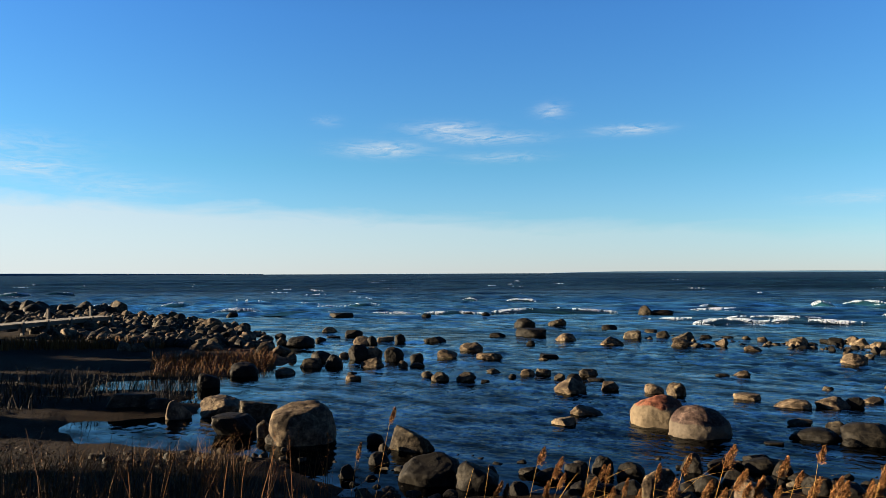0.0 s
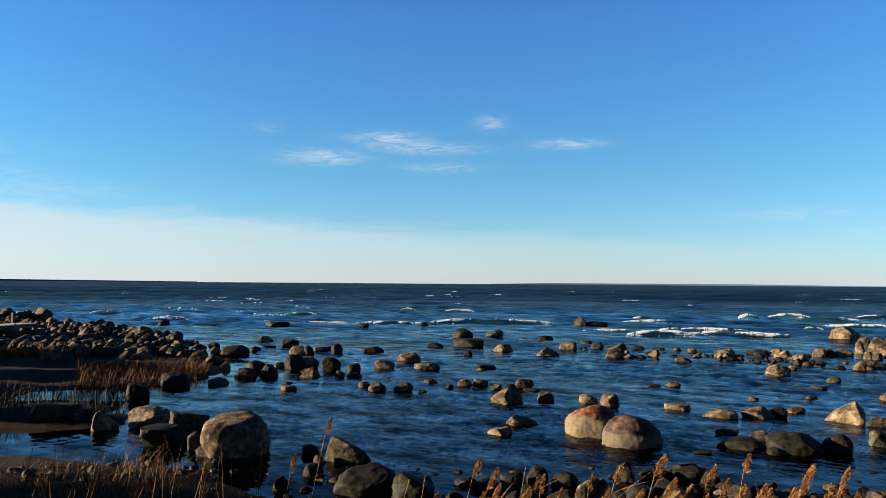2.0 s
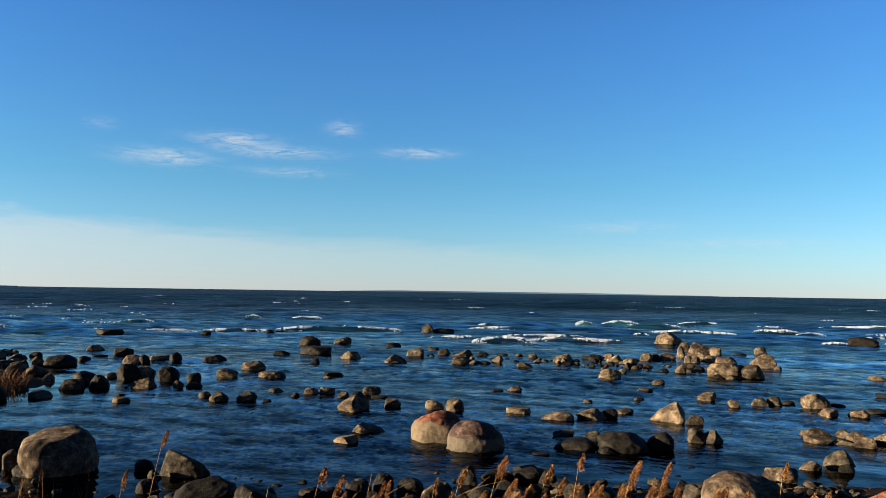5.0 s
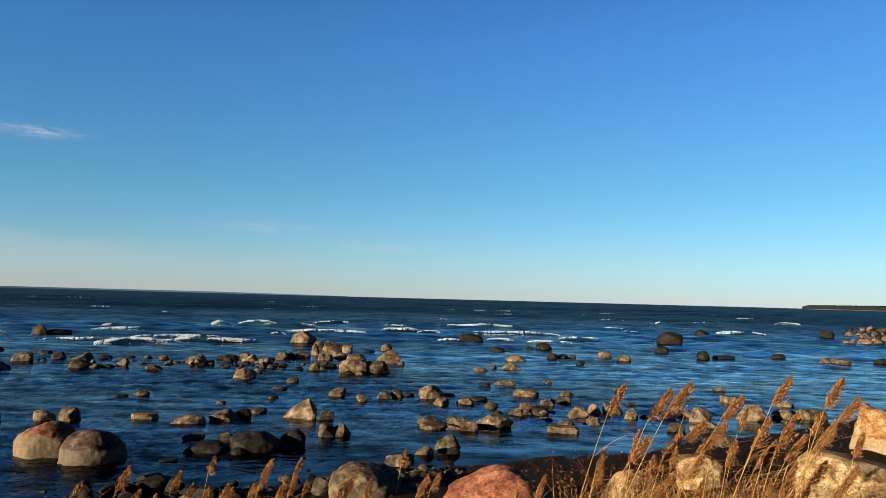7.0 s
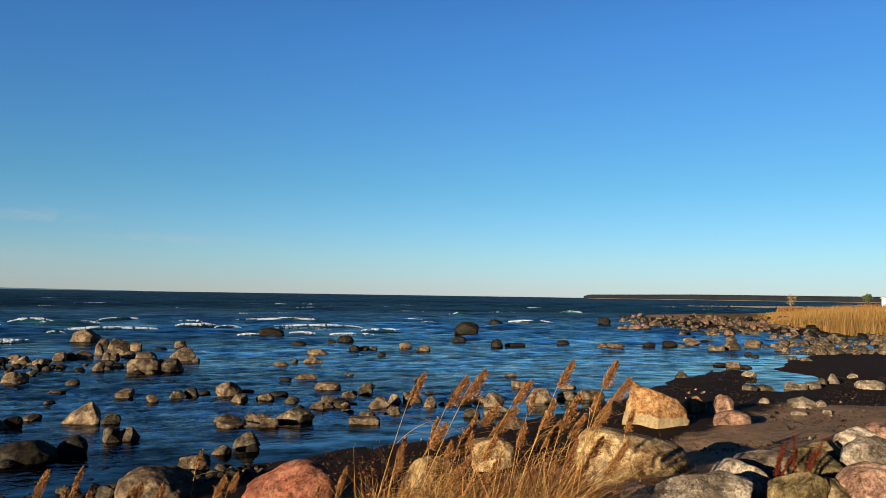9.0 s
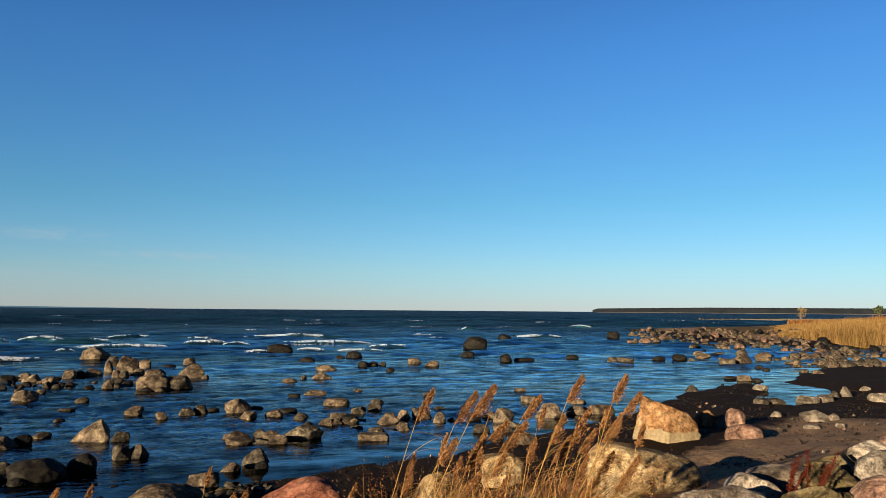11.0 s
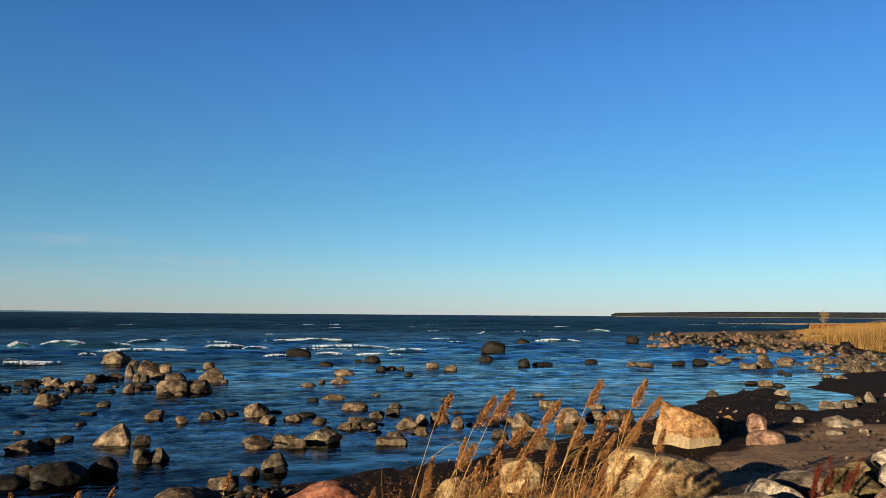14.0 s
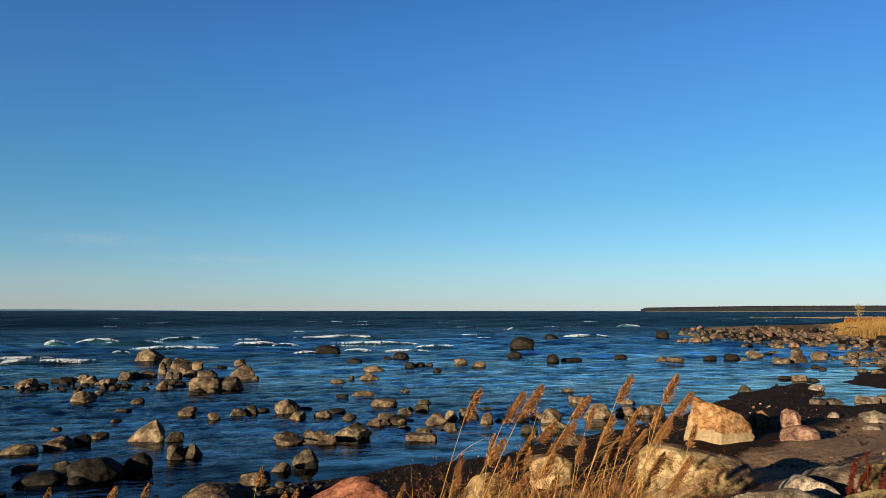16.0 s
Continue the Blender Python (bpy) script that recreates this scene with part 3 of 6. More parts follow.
def breaker(azimuth, distance, length, height, seed, foam_width=0.9):
    """A breaking wave: a low ridge of water with torn foam along its crest."""
    height *= 1.25 if distance < 80 else 0.75
    rnd = random.Random(seed)
    a = radians(azimuth)
    cx, cy = distance * math.sin(a), distance * math.cos(a)
    turn = -a + radians(rnd.uniform(-5, 5))
    top = new("breaking_wave")
    top.matrix_world = pose(cx, cy, 0, 0, 0, math.degrees(turn))
    n, profile = max(14, int(length / 0.35)), 9
    verts, faces = [], []
    for i in range(n + 1):
        f = i / n
        taper = math.sin(math.pi * f) ** 0.6
        wob = 0.8 * fbm(i * 0.06, seed * 3.1, 0, 3)
        for j in range(profile):
            g = j / (profile - 1) * 2 - 1
            hgt = height * taper * (1 - abs(g) ** 1.6) * (1 + 0.35 * fbm(i * 0.2, g, seed, 2)) - 0.04
            verts.append(((f - 0.5) * length, g * (0.9 + height * 1.6) + wob + (0.3 * hgt if g < 0 else 0), hgt))
    for i in range(n):
        for j in range(profile - 1):
            q = i * profile + j
            faces.append((q, q + profile, q + profile + 1, q + 1))
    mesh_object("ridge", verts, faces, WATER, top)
    fv, ff = [], []
    count = int(length * 330 * foam_width)
    for _ in range(count):
        f = rnd.random()
        taper = math.sin(math.pi * f) ** 0.5
        along_crest = f * length
        dense = fbm(along_crest * 0.22, seed * 1.7, 3.0, 4)
        if dense + 0.5 * fbm(along_crest * 1.1, seed * 0.7, 8.0, 2) < rnd.uniform(-0.3, 0.42):
            continue
        if fbm(along_crest * 2.6, seed * 1.3, f * 40, 2) < rnd.uniform(-0.4, 0.05):
            continue
        wob = 0.8 * fbm(f * n * 0.06, seed * 3.1, 0, 3)
        run = (0.3 + 0.9 * max(0.0, dense + 0.2)) * foam_width
        back = abs(rnd.gauss(0, 0.5)) * run
        y = wob - back + 0.15 + 0.1 * fbm(along_crest * 1.3, seed, 9.0, 2)
        hgt = height * taper * max(0.0, 1 - (back / (0.9 + height)) ** 1.5) * (1 + 0.3 * fbm(along_crest * 0.9, seed, 2.0, 2)) + 0.01
        size = rnd.uniform(0.007, 0.019) * (0.6 + taper) * (0.7 + foam_width * 0.3)
        x = (f - 0.5) * length
        base = len(fv)
        for k in range(5):
            b = k * math.tau / 5
            rr = size * rnd.uniform(0.5, 1.4)
            fv.append((x + 2.2 * rr * math.cos(b), y + rr * math.sin(b), hgt - 0.03 + rnd.uniform(0, 0.03)))
        fv.append((x, y, hgt + size * rnd.uniform(0.15, 0.6)))
        ff += [(base + k, base + (k + 1) % 5, base + 5) for k in range(5)]
    if ff:
        tagged(mesh_object("foam", fv, ff, FOAM, top), kind="stuff")
    return tagged(top, "breaking wave with a torn white foam crest", "wave", "surf")


# ---- stones ----
SPHERES = {}


def sphere_points(level):
    if level not in SPHERES:
        bm = bmesh.new()
        bmesh.ops.create_icosphere(bm, subdivisions=level, radius=1.0)
        bm.verts.ensure_lookup_table()
        SPHERES[level] = (np.array([v.co[:] for v in bm.verts]), [[v.index for v in f.verts] for f in bm.faces])
        bm.free()
    return SPHERES[level]


LATTICE = np.random.RandomState(4).uniform(-1, 1, (32, 32, 32))


def clouded(p, octaves):
    """Smooth noise in space for an array of points."""
    total, amp = np.zeros(len(p)), 1.0
    for _ in range(octaves):
        cell = np.floor(p).astype(int)
        f = p - cell
        f = f * f * (3 - 2 * f)
        i, j = cell % 32, (cell + 1) % 32
        for a in (0, 1):
            for b in (0, 1):
                for c in (0, 1):
                    weight = (f[:, 0] if a else 1 - f[:, 0]) * (f[:, 1] if b else 1 - f[:, 1]) * (f[:, 2] if c else 1 - f[:, 2])
                    total += amp * weight * LATTICE[(j if a else i)[:, 0], (j if b else i)[:, 1], (j if c else i)[:, 2]]
        p, amp = p * 2.03 + 7.7, amp * 0.5
    return total


# form: number of split faces, how deep they cut, roughness, squareness
FORMS = {"egg": (2, 0.88, 0.97, 0.05, 0.97), "rough": (10, 0.52, 0.9, 0.12, 0.88), "round": (6, 0.7, 0.95, 0.08, 0.88),
         "flat": (8, 0.6, 0.9, 0.10, 0.78), "peak": (8, 0.5, 0.85, 0.10, 1.0), "block": (7, 0.74, 1.0, 0.07, 0.70)}


def stone_shape(w, d, h, seed, form, level, slope=0.0):
    """A weathered stone w wide, d deep and h high over its foot, which goes on below."""
    rnd = random.Random(seed * 7919 + 13)
    cuts, low, high, rough, boxy = FORMS[form]
    planes = []
    for _ in range(cuts):
        n = Vector((rnd.gauss(0, 1), rnd.gauss(0, 1), rnd.gauss(0.15, 0.8))).normalized()
        planes.append((np.array(n), rnd.uniform(low, high)))
    if form in ("flat", "block"):
        planes.append((np.array(Vector((rnd.uniform(-0.12, 0.12), rnd.uniform(-0.15, 0.05), 1)).normalized()), 0.45 if form == "flat" else 0.75))
    points, faces = sphere_points(level)
    shift = np.array([rnd.uniform(0, 30) for _ in range(3)])
    q = np.sign(points) * np.abs(points) ** boxy * (0.88 if boxy < 0.75 else 1.0)
    q = q * (1 + rough * 1.2 * clouded(q * 1.3 + shift, 2))[:, None]
    for n, off in planes:
        over = q @ n - off
        q = q - np.outer((over + np.sqrt(over * over + 0.004)) * 0.48, n)
    relief = clouded(q * 4.5 + shift, 4) * (0.016 + rough * 0.22)
    pits = np.minimum(0, clouded(q * 9.0 + shift, 2) + 0.35) * (0.01 + rough * 0.2)
    q = q * (1 + relief + pits)[:, None]
    if form == "peak":
        up = np.maximum(0.0, (q[:, 2] + 0.35) / 1.35)
        q[:, 0] = q[:, 0] * (1 - 0.72 * up) + 0.06 * up
        q[:, 1] *= 1 - 0.6 * up
    lo, hi = q.min(0), q.max(0)
    foot = lo[2] + 0.36 * (hi[2] - lo[2])
    out = (q - (lo + hi) / 2) * np.array([w, d, 0.0]) / (hi - lo)
    z = (q[:, 2] - foot) * h / (hi[2] - foot)
    if slope:
        z = np.where(z > 0, z * (1 - abs(slope) / 2 - slope * (q[:, 0] - (lo[0] + hi[0]) / 2) / (hi[0] - lo[0])), z)
    out[:, 2] = np.where(z < 0, np.maximum(z, -0.25 - 0.25 * h), z)
    return out.tolist(), faces


STONE_WORDS = {
    "tan": "tan weathered granite", "grey": "grey-brown weathered granite", "dark": "dark wet shade-toned granite",
    "pale": "pale sunlit granite", "pink": "pinkish granite", "orange": "ochre granite with pale lichen",
    "cream": "cream and yellow rough granite", "white": "whitish speckled granite", "olive": "olive-brown mossy",
    "red": "red granite", "red_capped": "red-topped pale-crusted granite", "smooth": "smooth rounded grey granite", "banded": "banded smooth brown granite", "orange_capped": "ochre granite with a pale foot,"}
FORM_WORDS = {"rough": "", "round": "rounded ", "egg": "egg-shaped ", "flat": "flat low ", "peak": "pointed ", "block": "flat-topped blocky "}


def boulder(x, y, z, w, d, h, turn, seed, tone, form="rough", level=4, slope=0.0):
    verts, faces = stone_shape(w, d, h, seed, form, min(5, level + 1), slope)
    name = "boulder" if w > 0.6 else "stone"
    ob = mesh_object(name, verts, faces, STONES[tone])
    ob.matrix_world = pose(x, y, z - 0.02, 0, 0, turn)
    wet = inland(x, y) < 0.4
    where = "standing in shallow sea water" if wet else "lying on the dark beach"
    tagged(ob, f"{FORM_WORDS[form]}{STONE_WORDS[tone]} {name} {where}", "boulder" if w > 0.6 else "stone",
           "boulders in the shallows" if wet else "boulders on the beach")
    return ob


def stone_field(name, label, count, seed, spot, sizes, tones):
    """Many stones that nobody could count, as one heap; spot(rnd) gives a place."""
    rnd = random.Random(seed)
    shapes = [stone_shape(1, 0.8, 0.5, seed * 100 + k, "rough", 3) for k in range(9)]
    verts, faces, slots = [], [], []
    for _ in range(count):
        x, y = spot(rnd)
        size = rnd.uniform(*sizes) * rnd.uniform(0.6, 1.0)
        ground_z = max(height_at(x, y), -0.1)
        sv, sf = shapes[rnd.randrange(9)]
        m = pose(x, y, ground_z - 0.02, rnd.uniform(-12, 12), rnd.uniform(-12, 12), rnd.uniform(0, 360)) @ Matrix.Diagonal((size, size, size * rnd.uniform(0.8, 1.4), 1))
        base, slot = len(verts), rnd.randrange(len(tones))
        verts += [m @ Vector(v) for v in sv]
        faces += [[i + base for i in f] for f in sf]
        slots += [slot] * len(sf)
    ob = mesh_object(name, verts, faces, STONES[tones[0]])
    for tone in tones[1:]:
        ob.data.materials.append(STONES[tone])
    ob.data.polygons.foreach_set("material_index", slots)
    return tagged(ob, label, "stones", kind="stuff")


boulder(-2.53, 13.87, 0.00, 1.20, 0.96, 0.71, 10, 1, "tan", form="block", level=5)
boulder(4.25, 15.28, 0.00, 1.09, 0.87, 0.60, -16, 2, "red_capped", form="egg", level=5)
boulder(4.73, 14.22, 0.00, 1.13, 0.90, 0.60, -18, 3, "banded", form="egg", level=5, slope=0.15)
boulder(7.46, 13.44, 0.00, 0.99, 0.79, 0.38, -29, 4, "dark", form="round", level=5)
boulder(6.84, 9.07, 0.13, 1.06, 0.85, 0.49, -37, 5, "tan", form="round", level=5)
boulder(7.62, 7.29, 0.24, 1.30, 1.04, 0.58, -46, 6, "red", form="round", slope=0.12, level=5)
boulder(6.97, 4.71, 0.65, 0.66, 0.53, 0.66, -56, 7, "cream", level=5)
boulder(11.06, 6.17, 0.26, 0.73, 0.58, 0.45, -61, 8, "cream", level=5)
boulder(9.08, 3.17, 0.90, 1.36, 1.02, 0.56, -71, 9, "cream", form="round", slope=0.1, level=5)
boulder(16.97, 5.37, 0.21, 1.46, 1.17, 1.05, -72, 10, "orange_capped", slope=0.45, level=5)
boulder(19.84, 5.26, 0.18, 0.60, 0.48, 0.46, -75, 11, "orange", slope=-0.3)
boulder(19.47, 4.48, 0.23, 0.49, 0.39, 0.50, -77, 12, "pink", form="round")
boulder(17.31, 3.81, 0.32, 0.78, 0.62, 0.34, -78, 13, "pink", form="round")
boulder(21.50, 3.00, 0.31, 0.76, 0.61, 0.29, -82, 14, "pale")
boulder(21.60, 2.62, 0.32, 0.35, 0.28, 0.21, -83, 15, "pale", level=3)
boulder(19.33, 2.75, 0.37, 0.43, 0.35, 0.14, -82, 16, "pale")
boulder(22.46, 4.10, 0.22, 0.29, 0.23, 0.15, -80, 17, "pale", level=3)
boulder(26.01, 5.17, 0.13, 0.49, 0.39, 0.21, -79, 18, "grey", level=3)
boulder(26.58, 4.86, 0.09, 0.64, 0.51, 0.21, -80, 19, "grey")
boulder(28.46, 4.19, 0.00, 0.76, 0.61, 0.25, -82, 20, "pale")
boulder(28.92, 3.72, 0.03, 0.58, 0.46, 0.26, -83, 21, "pale", level=3)
boulder(30.60, 3.30, 0.06, 0.48, 0.38, 0.40, -84, 22, "pale", level=3)
boulder(30.03, 3.60, 0.02, 0.40, 0.32, 0.30, -83, 23, "grey", level=3)
boulder(28.82, 2.01, 0.14, 0.93, 0.75, 0.33, -86, 24, "pale")
boulder(19.98, 2.28, 0.39, 0.22, 0.18, 0.11, -83, 25, "pale", level=3)
boulder(33.49, 2.93, 0.10, 0.40, 0.32, 0.16, -85, 26, "pale", level=3)
boulder(6.59, 1.70, 1.24, 0.81, 0.65, 0.36, -76, 27, "white", level=5)
boulder(7.71, 1.59, 1.21, 0.78, 0.62, 0.31, -78, 28, "white", level=5)
boulder(8.52, 1.45, 1.21, 0.92, 0.73, 0.28, -80, 29, "smooth", form="egg", level=5)
boulder(9.60, 1.19, 1.22, 0.67, 0.54, 0.26, -83, 30, "olive", level=5)
boulder(8.25, 1.04, 1.27, 0.55, 0.44, 0.33, -83, 31, "olive", level=5)
boulder(10.42, 0.84, 1.21, 0.59, 0.47, 0.33, -85, 32, "white", level=5)
boulder(8.70, 0.57, 1.32, 0.64, 0.51, 0.37, -86, 33, "white", level=5)
boulder(7.27, 0.48, 1.35, 0.64, 0.51, 0.36, -86, 34, "pink", form="round", level=5)
boulder(6.85, 1.00, 1.31, 0.49, 0.39, 0.34, -82, 35, "olive", level=5)
boulder(13.82, 0.73, 0.92, 0.68, 0.54, 0.24, -87, 36, "pink", form="round")
boulder(7.01, 0.74, 1.33, 0.42, 0.34, 0.27, -84, 37, "olive", level=5)
boulder(18.45, 4.94, 0.21, 0.38, 0.24, 0.11, -75, 38, "pale", level=3)
boulder(7.05, 2.37, 1.10, 0.36, 0.29, 0.22, -71, 39, "white")
boulder(-19.84, 50.78, 0.08, 0.68, 0.55, 0.51, 21, 40, "tan", level=3)
boulder(-12.80, 42.40, 0.06, 1.23, 0.99, 0.56, 17, 41, "tan")
boulder(-17.80, 50.71, 0.00, 0.83, 0.66, 0.61, 19, 42, "grey", level=3)
boulder(-17.08, 37.19, 0.31, 0.72, 0.58, 0.53, 25, 43, "tan", level=3)
boulder(-16.91, 33.50, 0.35, 0.33, 0.27, 0.36, 27, 44, "tan", level=3)
boulder(-16.60, 31.71, 0.37, 0.66, 0.53, 0.28, 28, 45, "tan", level=3)
boulder(-11.48, 27.69, 0.26, 0.55, 0.44, 0.37, 23, 46, "tan", level=3)
boulder(-10.78, 27.27, 0.24, 0.56, 0.45, 0.36, 22, 47, "tan", level=3)
boulder(-9.20, 28.69, 0.17, 0.60, 0.48, 0.31, 18, 48, "tan", level=3)
boulder(-8.66, 28.93, 0.15, 0.78, 0.62, 0.35, 17, 49, "tan")
boulder(-8.66, 25.93, 0.19, 0.80, 0.64, 0.29, 18, 50, "tan")
boulder(-12.71, 29.08, 0.28, 0.70, 0.56, 0.34, 24, 51, "dark", form="round")
boulder(-13.25, 36.26, 0.20, 0.71, 0.57, 0.43, 20, 52, "grey", level=3)
boulder(-12.34, 36.64, 0.16, 0.60, 0.48, 0.25, 19, 53, "dark", form="round", level=3)
boulder(-11.39, 32.64, 0.19, 0.51, 0.41, 0.32, 19, 54, "tan", level=3)
boulder(-9.91, 38.23, 0.00, 0.93, 0.58, 0.26, 15, 55, "tan")
boulder(-14.95, 54.40, 0.00, 0.83, 0.66, 0.34, 15, 56, "dark", form="round", level=3)
boulder(-7.90, 34.04, 0.00, 0.57, 0.45, 0.33, 13, 57, "grey", level=3)
boulder(-7.71, 36.38, 0.00, 0.52, 0.42, 0.22, 12, 58, "dark", form="round", level=3)
boulder(-5.95, 32.08, 0.00, 1.17, 0.94, 0.43, 10, 59, "dark", form="round")
boulder(-6.81, 32.65, 0.00, 0.54, 0.43, 0.34, 12, 60, "grey", level=3)
boulder(-6.59, 27.95, 0.07, 0.59, 0.47, 0.43, 13, 61, "grey", level=3)
boulder(-6.11, 29.06, 0.00, 0.72, 0.58, 0.33, 12, 62, "grey")
boulder(-5.36, 27.05, 0.00, 0.41, 0.33, 0.26, 11, 63, "tan", level=3)
boulder(-4.26, 24.73, 0.00, 0.74, 0.59, 0.31, 10, 64, "grey")
boulder(-5.91, 22.82, 0.00, 0.83, 0.66, 0.41, 15, 65, "dark", form="round")
boulder(-4.72, 22.95, 0.00, 0.62, 0.50, 0.22, 12, 66, "grey")
boulder(-3.55, 24.95, 0.00, 0.59, 0.48, 0.41, 8, 67, "dark", form="round")
boulder(-4.17, 26.45, 0.00, 0.79, 0.63, 0.37, 9, 68, "dark", form="round")
boulder(-5.82, 39.46, 0.00, 0.82, 0.66, 0.32, 8, 69, "tan", level=3)
boulder(-4.27, 36.63, 0.00, 0.87, 0.69, 0.35, 7, 70, "dark", form="round")
boulder(-3.52, 33.07, 0.00, 0.73, 0.59, 0.34, 6, 71, "tan")
boulder(-3.04, 32.94, 0.00, 0.44, 0.35, 0.35, 5, 72, "dark", form="round", level=3)
boulder(-2.56, 34.05, 0.00, 0.78, 0.48, 0.23, 4, 73, "tan", form="flat")
boulder(-1.91, 33.72, 0.00, 0.52, 0.42, 0.38, 3, 74, "dark", form="round", level=3)
boulder(-0.38, 33.47, 0.00, 1.03, 0.64, 0.27, 1, 75, "dark", form="round")
boulder(-2.50, 27.55, 0.00, 0.65, 0.52, 0.42, 5, 76, "tan")
boulder(-2.29, 24.82, 0.00, 0.77, 0.62, 0.31, 5, 77, "tan")
boulder(-3.01, 27.23, 0.00, 0.71, 0.56, 0.51, 6, 78, "dark", form="round")
boulder(-1.71, 26.65, 0.00, 0.69, 0.55, 0.48, 4, 79, "dark", form="round")
boulder(-3.57, 27.68, 0.00, 0.37, 0.30, 0.19, 7, 80, "grey", level=3)
boulder(-1.31, 24.77, 0.00, 0.33, 0.26, 0.22, 3, 81, "grey", level=3)
boulder(-0.91, 26.21, 0.00, 0.48, 0.39, 0.30, 2, 82, "dark", form="round", level=3)
boulder(-0.84, 24.77, 0.00, 0.49, 0.31, 0.14, 2, 83, "dark", form="round", level=3)
boulder(-2.54, 21.75, 0.00, 0.45, 0.36, 0.17, 7, 84, "tan", level=3)
boulder(-2.74, 23.13, 0.00, 0.29, 0.18, 0.07, 7, 85, "dark", form="round", level=3)
boulder(-0.47, 22.35, 0.00, 0.35, 0.28, 0.18, 1, 86, "grey", level=3)
boulder(-0.09, 21.58, 0.00, 0.51, 0.41, 0.26, 0, 87, "grey")
boulder(-6.96, 52.56, 0.00, 1.67, 1.04, 0.36, 8, 88, "dark", form="flat")
boulder(-1.16, 51.89, 0.00, 0.69, 0.55, 0.29, 1, 89, "dark", form="round", level=3)
boulder(-5.13, 35.92, 0.00, 0.67, 0.41, 0.11, 8, 90, "dark", form="flat", level=3)
boulder(-5.40, 33.89, 0.00, 0.51, 0.40, 0.23, 9, 91, "dark", form="round", level=3)
boulder(0.14, 27.29, 0.00, 0.74, 0.59, 0.33, -0, 92, "tan")
boulder(1.07, 29.43, 0.00, 0.91, 0.73, 0.37, -2, 93, "tan")
boulder(1.61, 26.87, 0.00, 0.93, 0.58, 0.24, -3, 94, "tan")
boulder(0.64, 21.57, 0.00, 0.56, 0.45, 0.25, -2, 95, "grey")
boulder(2.57, 36.47, 0.00, 0.78, 0.48, 0.19, -4, 96, "dark", form="round")
boulder(1.52, 23.06, 0.00, 0.46, 0.37, 0.16, -4, 97, "grey", level=3)
boulder(1.98, 22.10, 0.00, 0.23, 0.18, 0.13, -5, 98, "dark", form="round", level=3)
boulder(2.49, 22.65, 0.00, 0.45, 0.36, 0.19, -6, 99, "tan", level=3)
boulder(2.94, 22.63, 0.00, 0.46, 0.36, 0.21, -7, 100, "grey", level=3)
boulder(3.26, 21.63, 0.00, 0.32, 0.26, 0.19, -9, 101, "grey", level=3)
boulder(3.17, 19.30, 0.00, 0.82, 0.66, 0.37, -9, 102, "tan")
boulder(3.51, 20.68, 0.00, 0.43, 0.35, 0.31, -10, 103, "dark", form="round", level=3)
boulder(4.19, 22.25, 0.00, 0.55, 0.44, 0.25, -11, 104, "grey")
boulder(4.24, 21.39, 0.00, 0.48, 0.30, 0.09, -11, 105, "dark", form="flat")
boulder(4.25, 19.69, 0.00, 0.46, 0.37, 0.23, -12, 106, "tan")
boulder(1.15, 21.23, 0.00, 0.25, 0.20, 0.09, -3, 107, "dark", form="round", level=3)
boulder(4.48, 42.14, 0.00, 1.18, 0.94, 0.55, -6, 108, "dark", form="round")
boulder(4.17, 36.58, 0.00, 1.48, 0.92, 0.39, -7, 109, "dark", form="flat")
boulder(6.42, 43.28, 0.00, 1.03, 0.82, 0.42, -8, 110, "grey")
boulder(5.43, 34.03, 0.00, 0.94, 0.75, 0.34, -9, 111, "tan")
boulder(3.64, 32.07, 0.00, 0.38, 0.30, 0.20, -6, 112, "dark", form="round", level=3)
boulder(3.76, 27.25, 0.00, 0.71, 0.44, 0.14, -8, 113, "dark", form="flat")
boulder(3.44, 26.46, 0.00, 0.34, 0.21, 0.10, -7, 114, "tan", level=3)
boulder(6.92, 31.63, 0.00, 1.00, 0.80, 0.38, -12, 115, "tan")
boulder(8.59, 34.99, 0.00, 0.87, 0.70, 0.38, -14, 116, "grey")
boulder(14.49, 54.89, 0.00, 1.08, 0.87, 0.66, -15, 117, "grey", level=3)
boulder(15.58, 54.87, 0.00, 1.67, 1.04, 0.34, -16, 118, "dark", form="round")
boulder(8.83, 40.83, 0.00, 0.83, 0.51, 0.25, -12, 119, "dark", form="round", level=3)
boulder(10.37, 38.37, 0.00, 0.64, 0.40, 0.18, -15, 120, "grey", level=3)
boulder(10.15, 35.43, 0.00, 0.65, 0.52, 0.32, -16, 121, "grey", level=3)
boulder(1.79, 54.39, 0.00, 0.72, 0.58, 0.26, -2, 122, "dark", form="round", level=3)
boulder(2.96, 53.57, 0.00, 0.67, 0.54, 0.30, -3, 123, "dark", form="round", level=3)
boulder(10.66, 34.27, 0.00, 1.08, 0.67, 0.35, -17, 124, "grey")
boulder(9.61, 31.18, 0.00, 0.77, 0.61, 0.34, -17, 125, "tan")
boulder(10.07, 30.83, 0.00, 0.53, 0.42, 0.18, -18, 126, "grey", level=3)
boulder(10.59, 30.79, 0.00, 0.60, 0.37, 0.16, -19, 127, "dark", form="round", level=3)
boulder(11.23, 31.00, 0.00, 0.51, 0.41, 0.35, -20, 128, "tan", level=3)
boulder(11.87, 34.69, 0.00, 0.54, 0.43, 0.19, -19, 129, "dark", form="round", level=3)
boulder(12.78, 34.62, 0.00, 0.63, 0.39, 0.14, -20, 130, "dark", form="round", level=3)
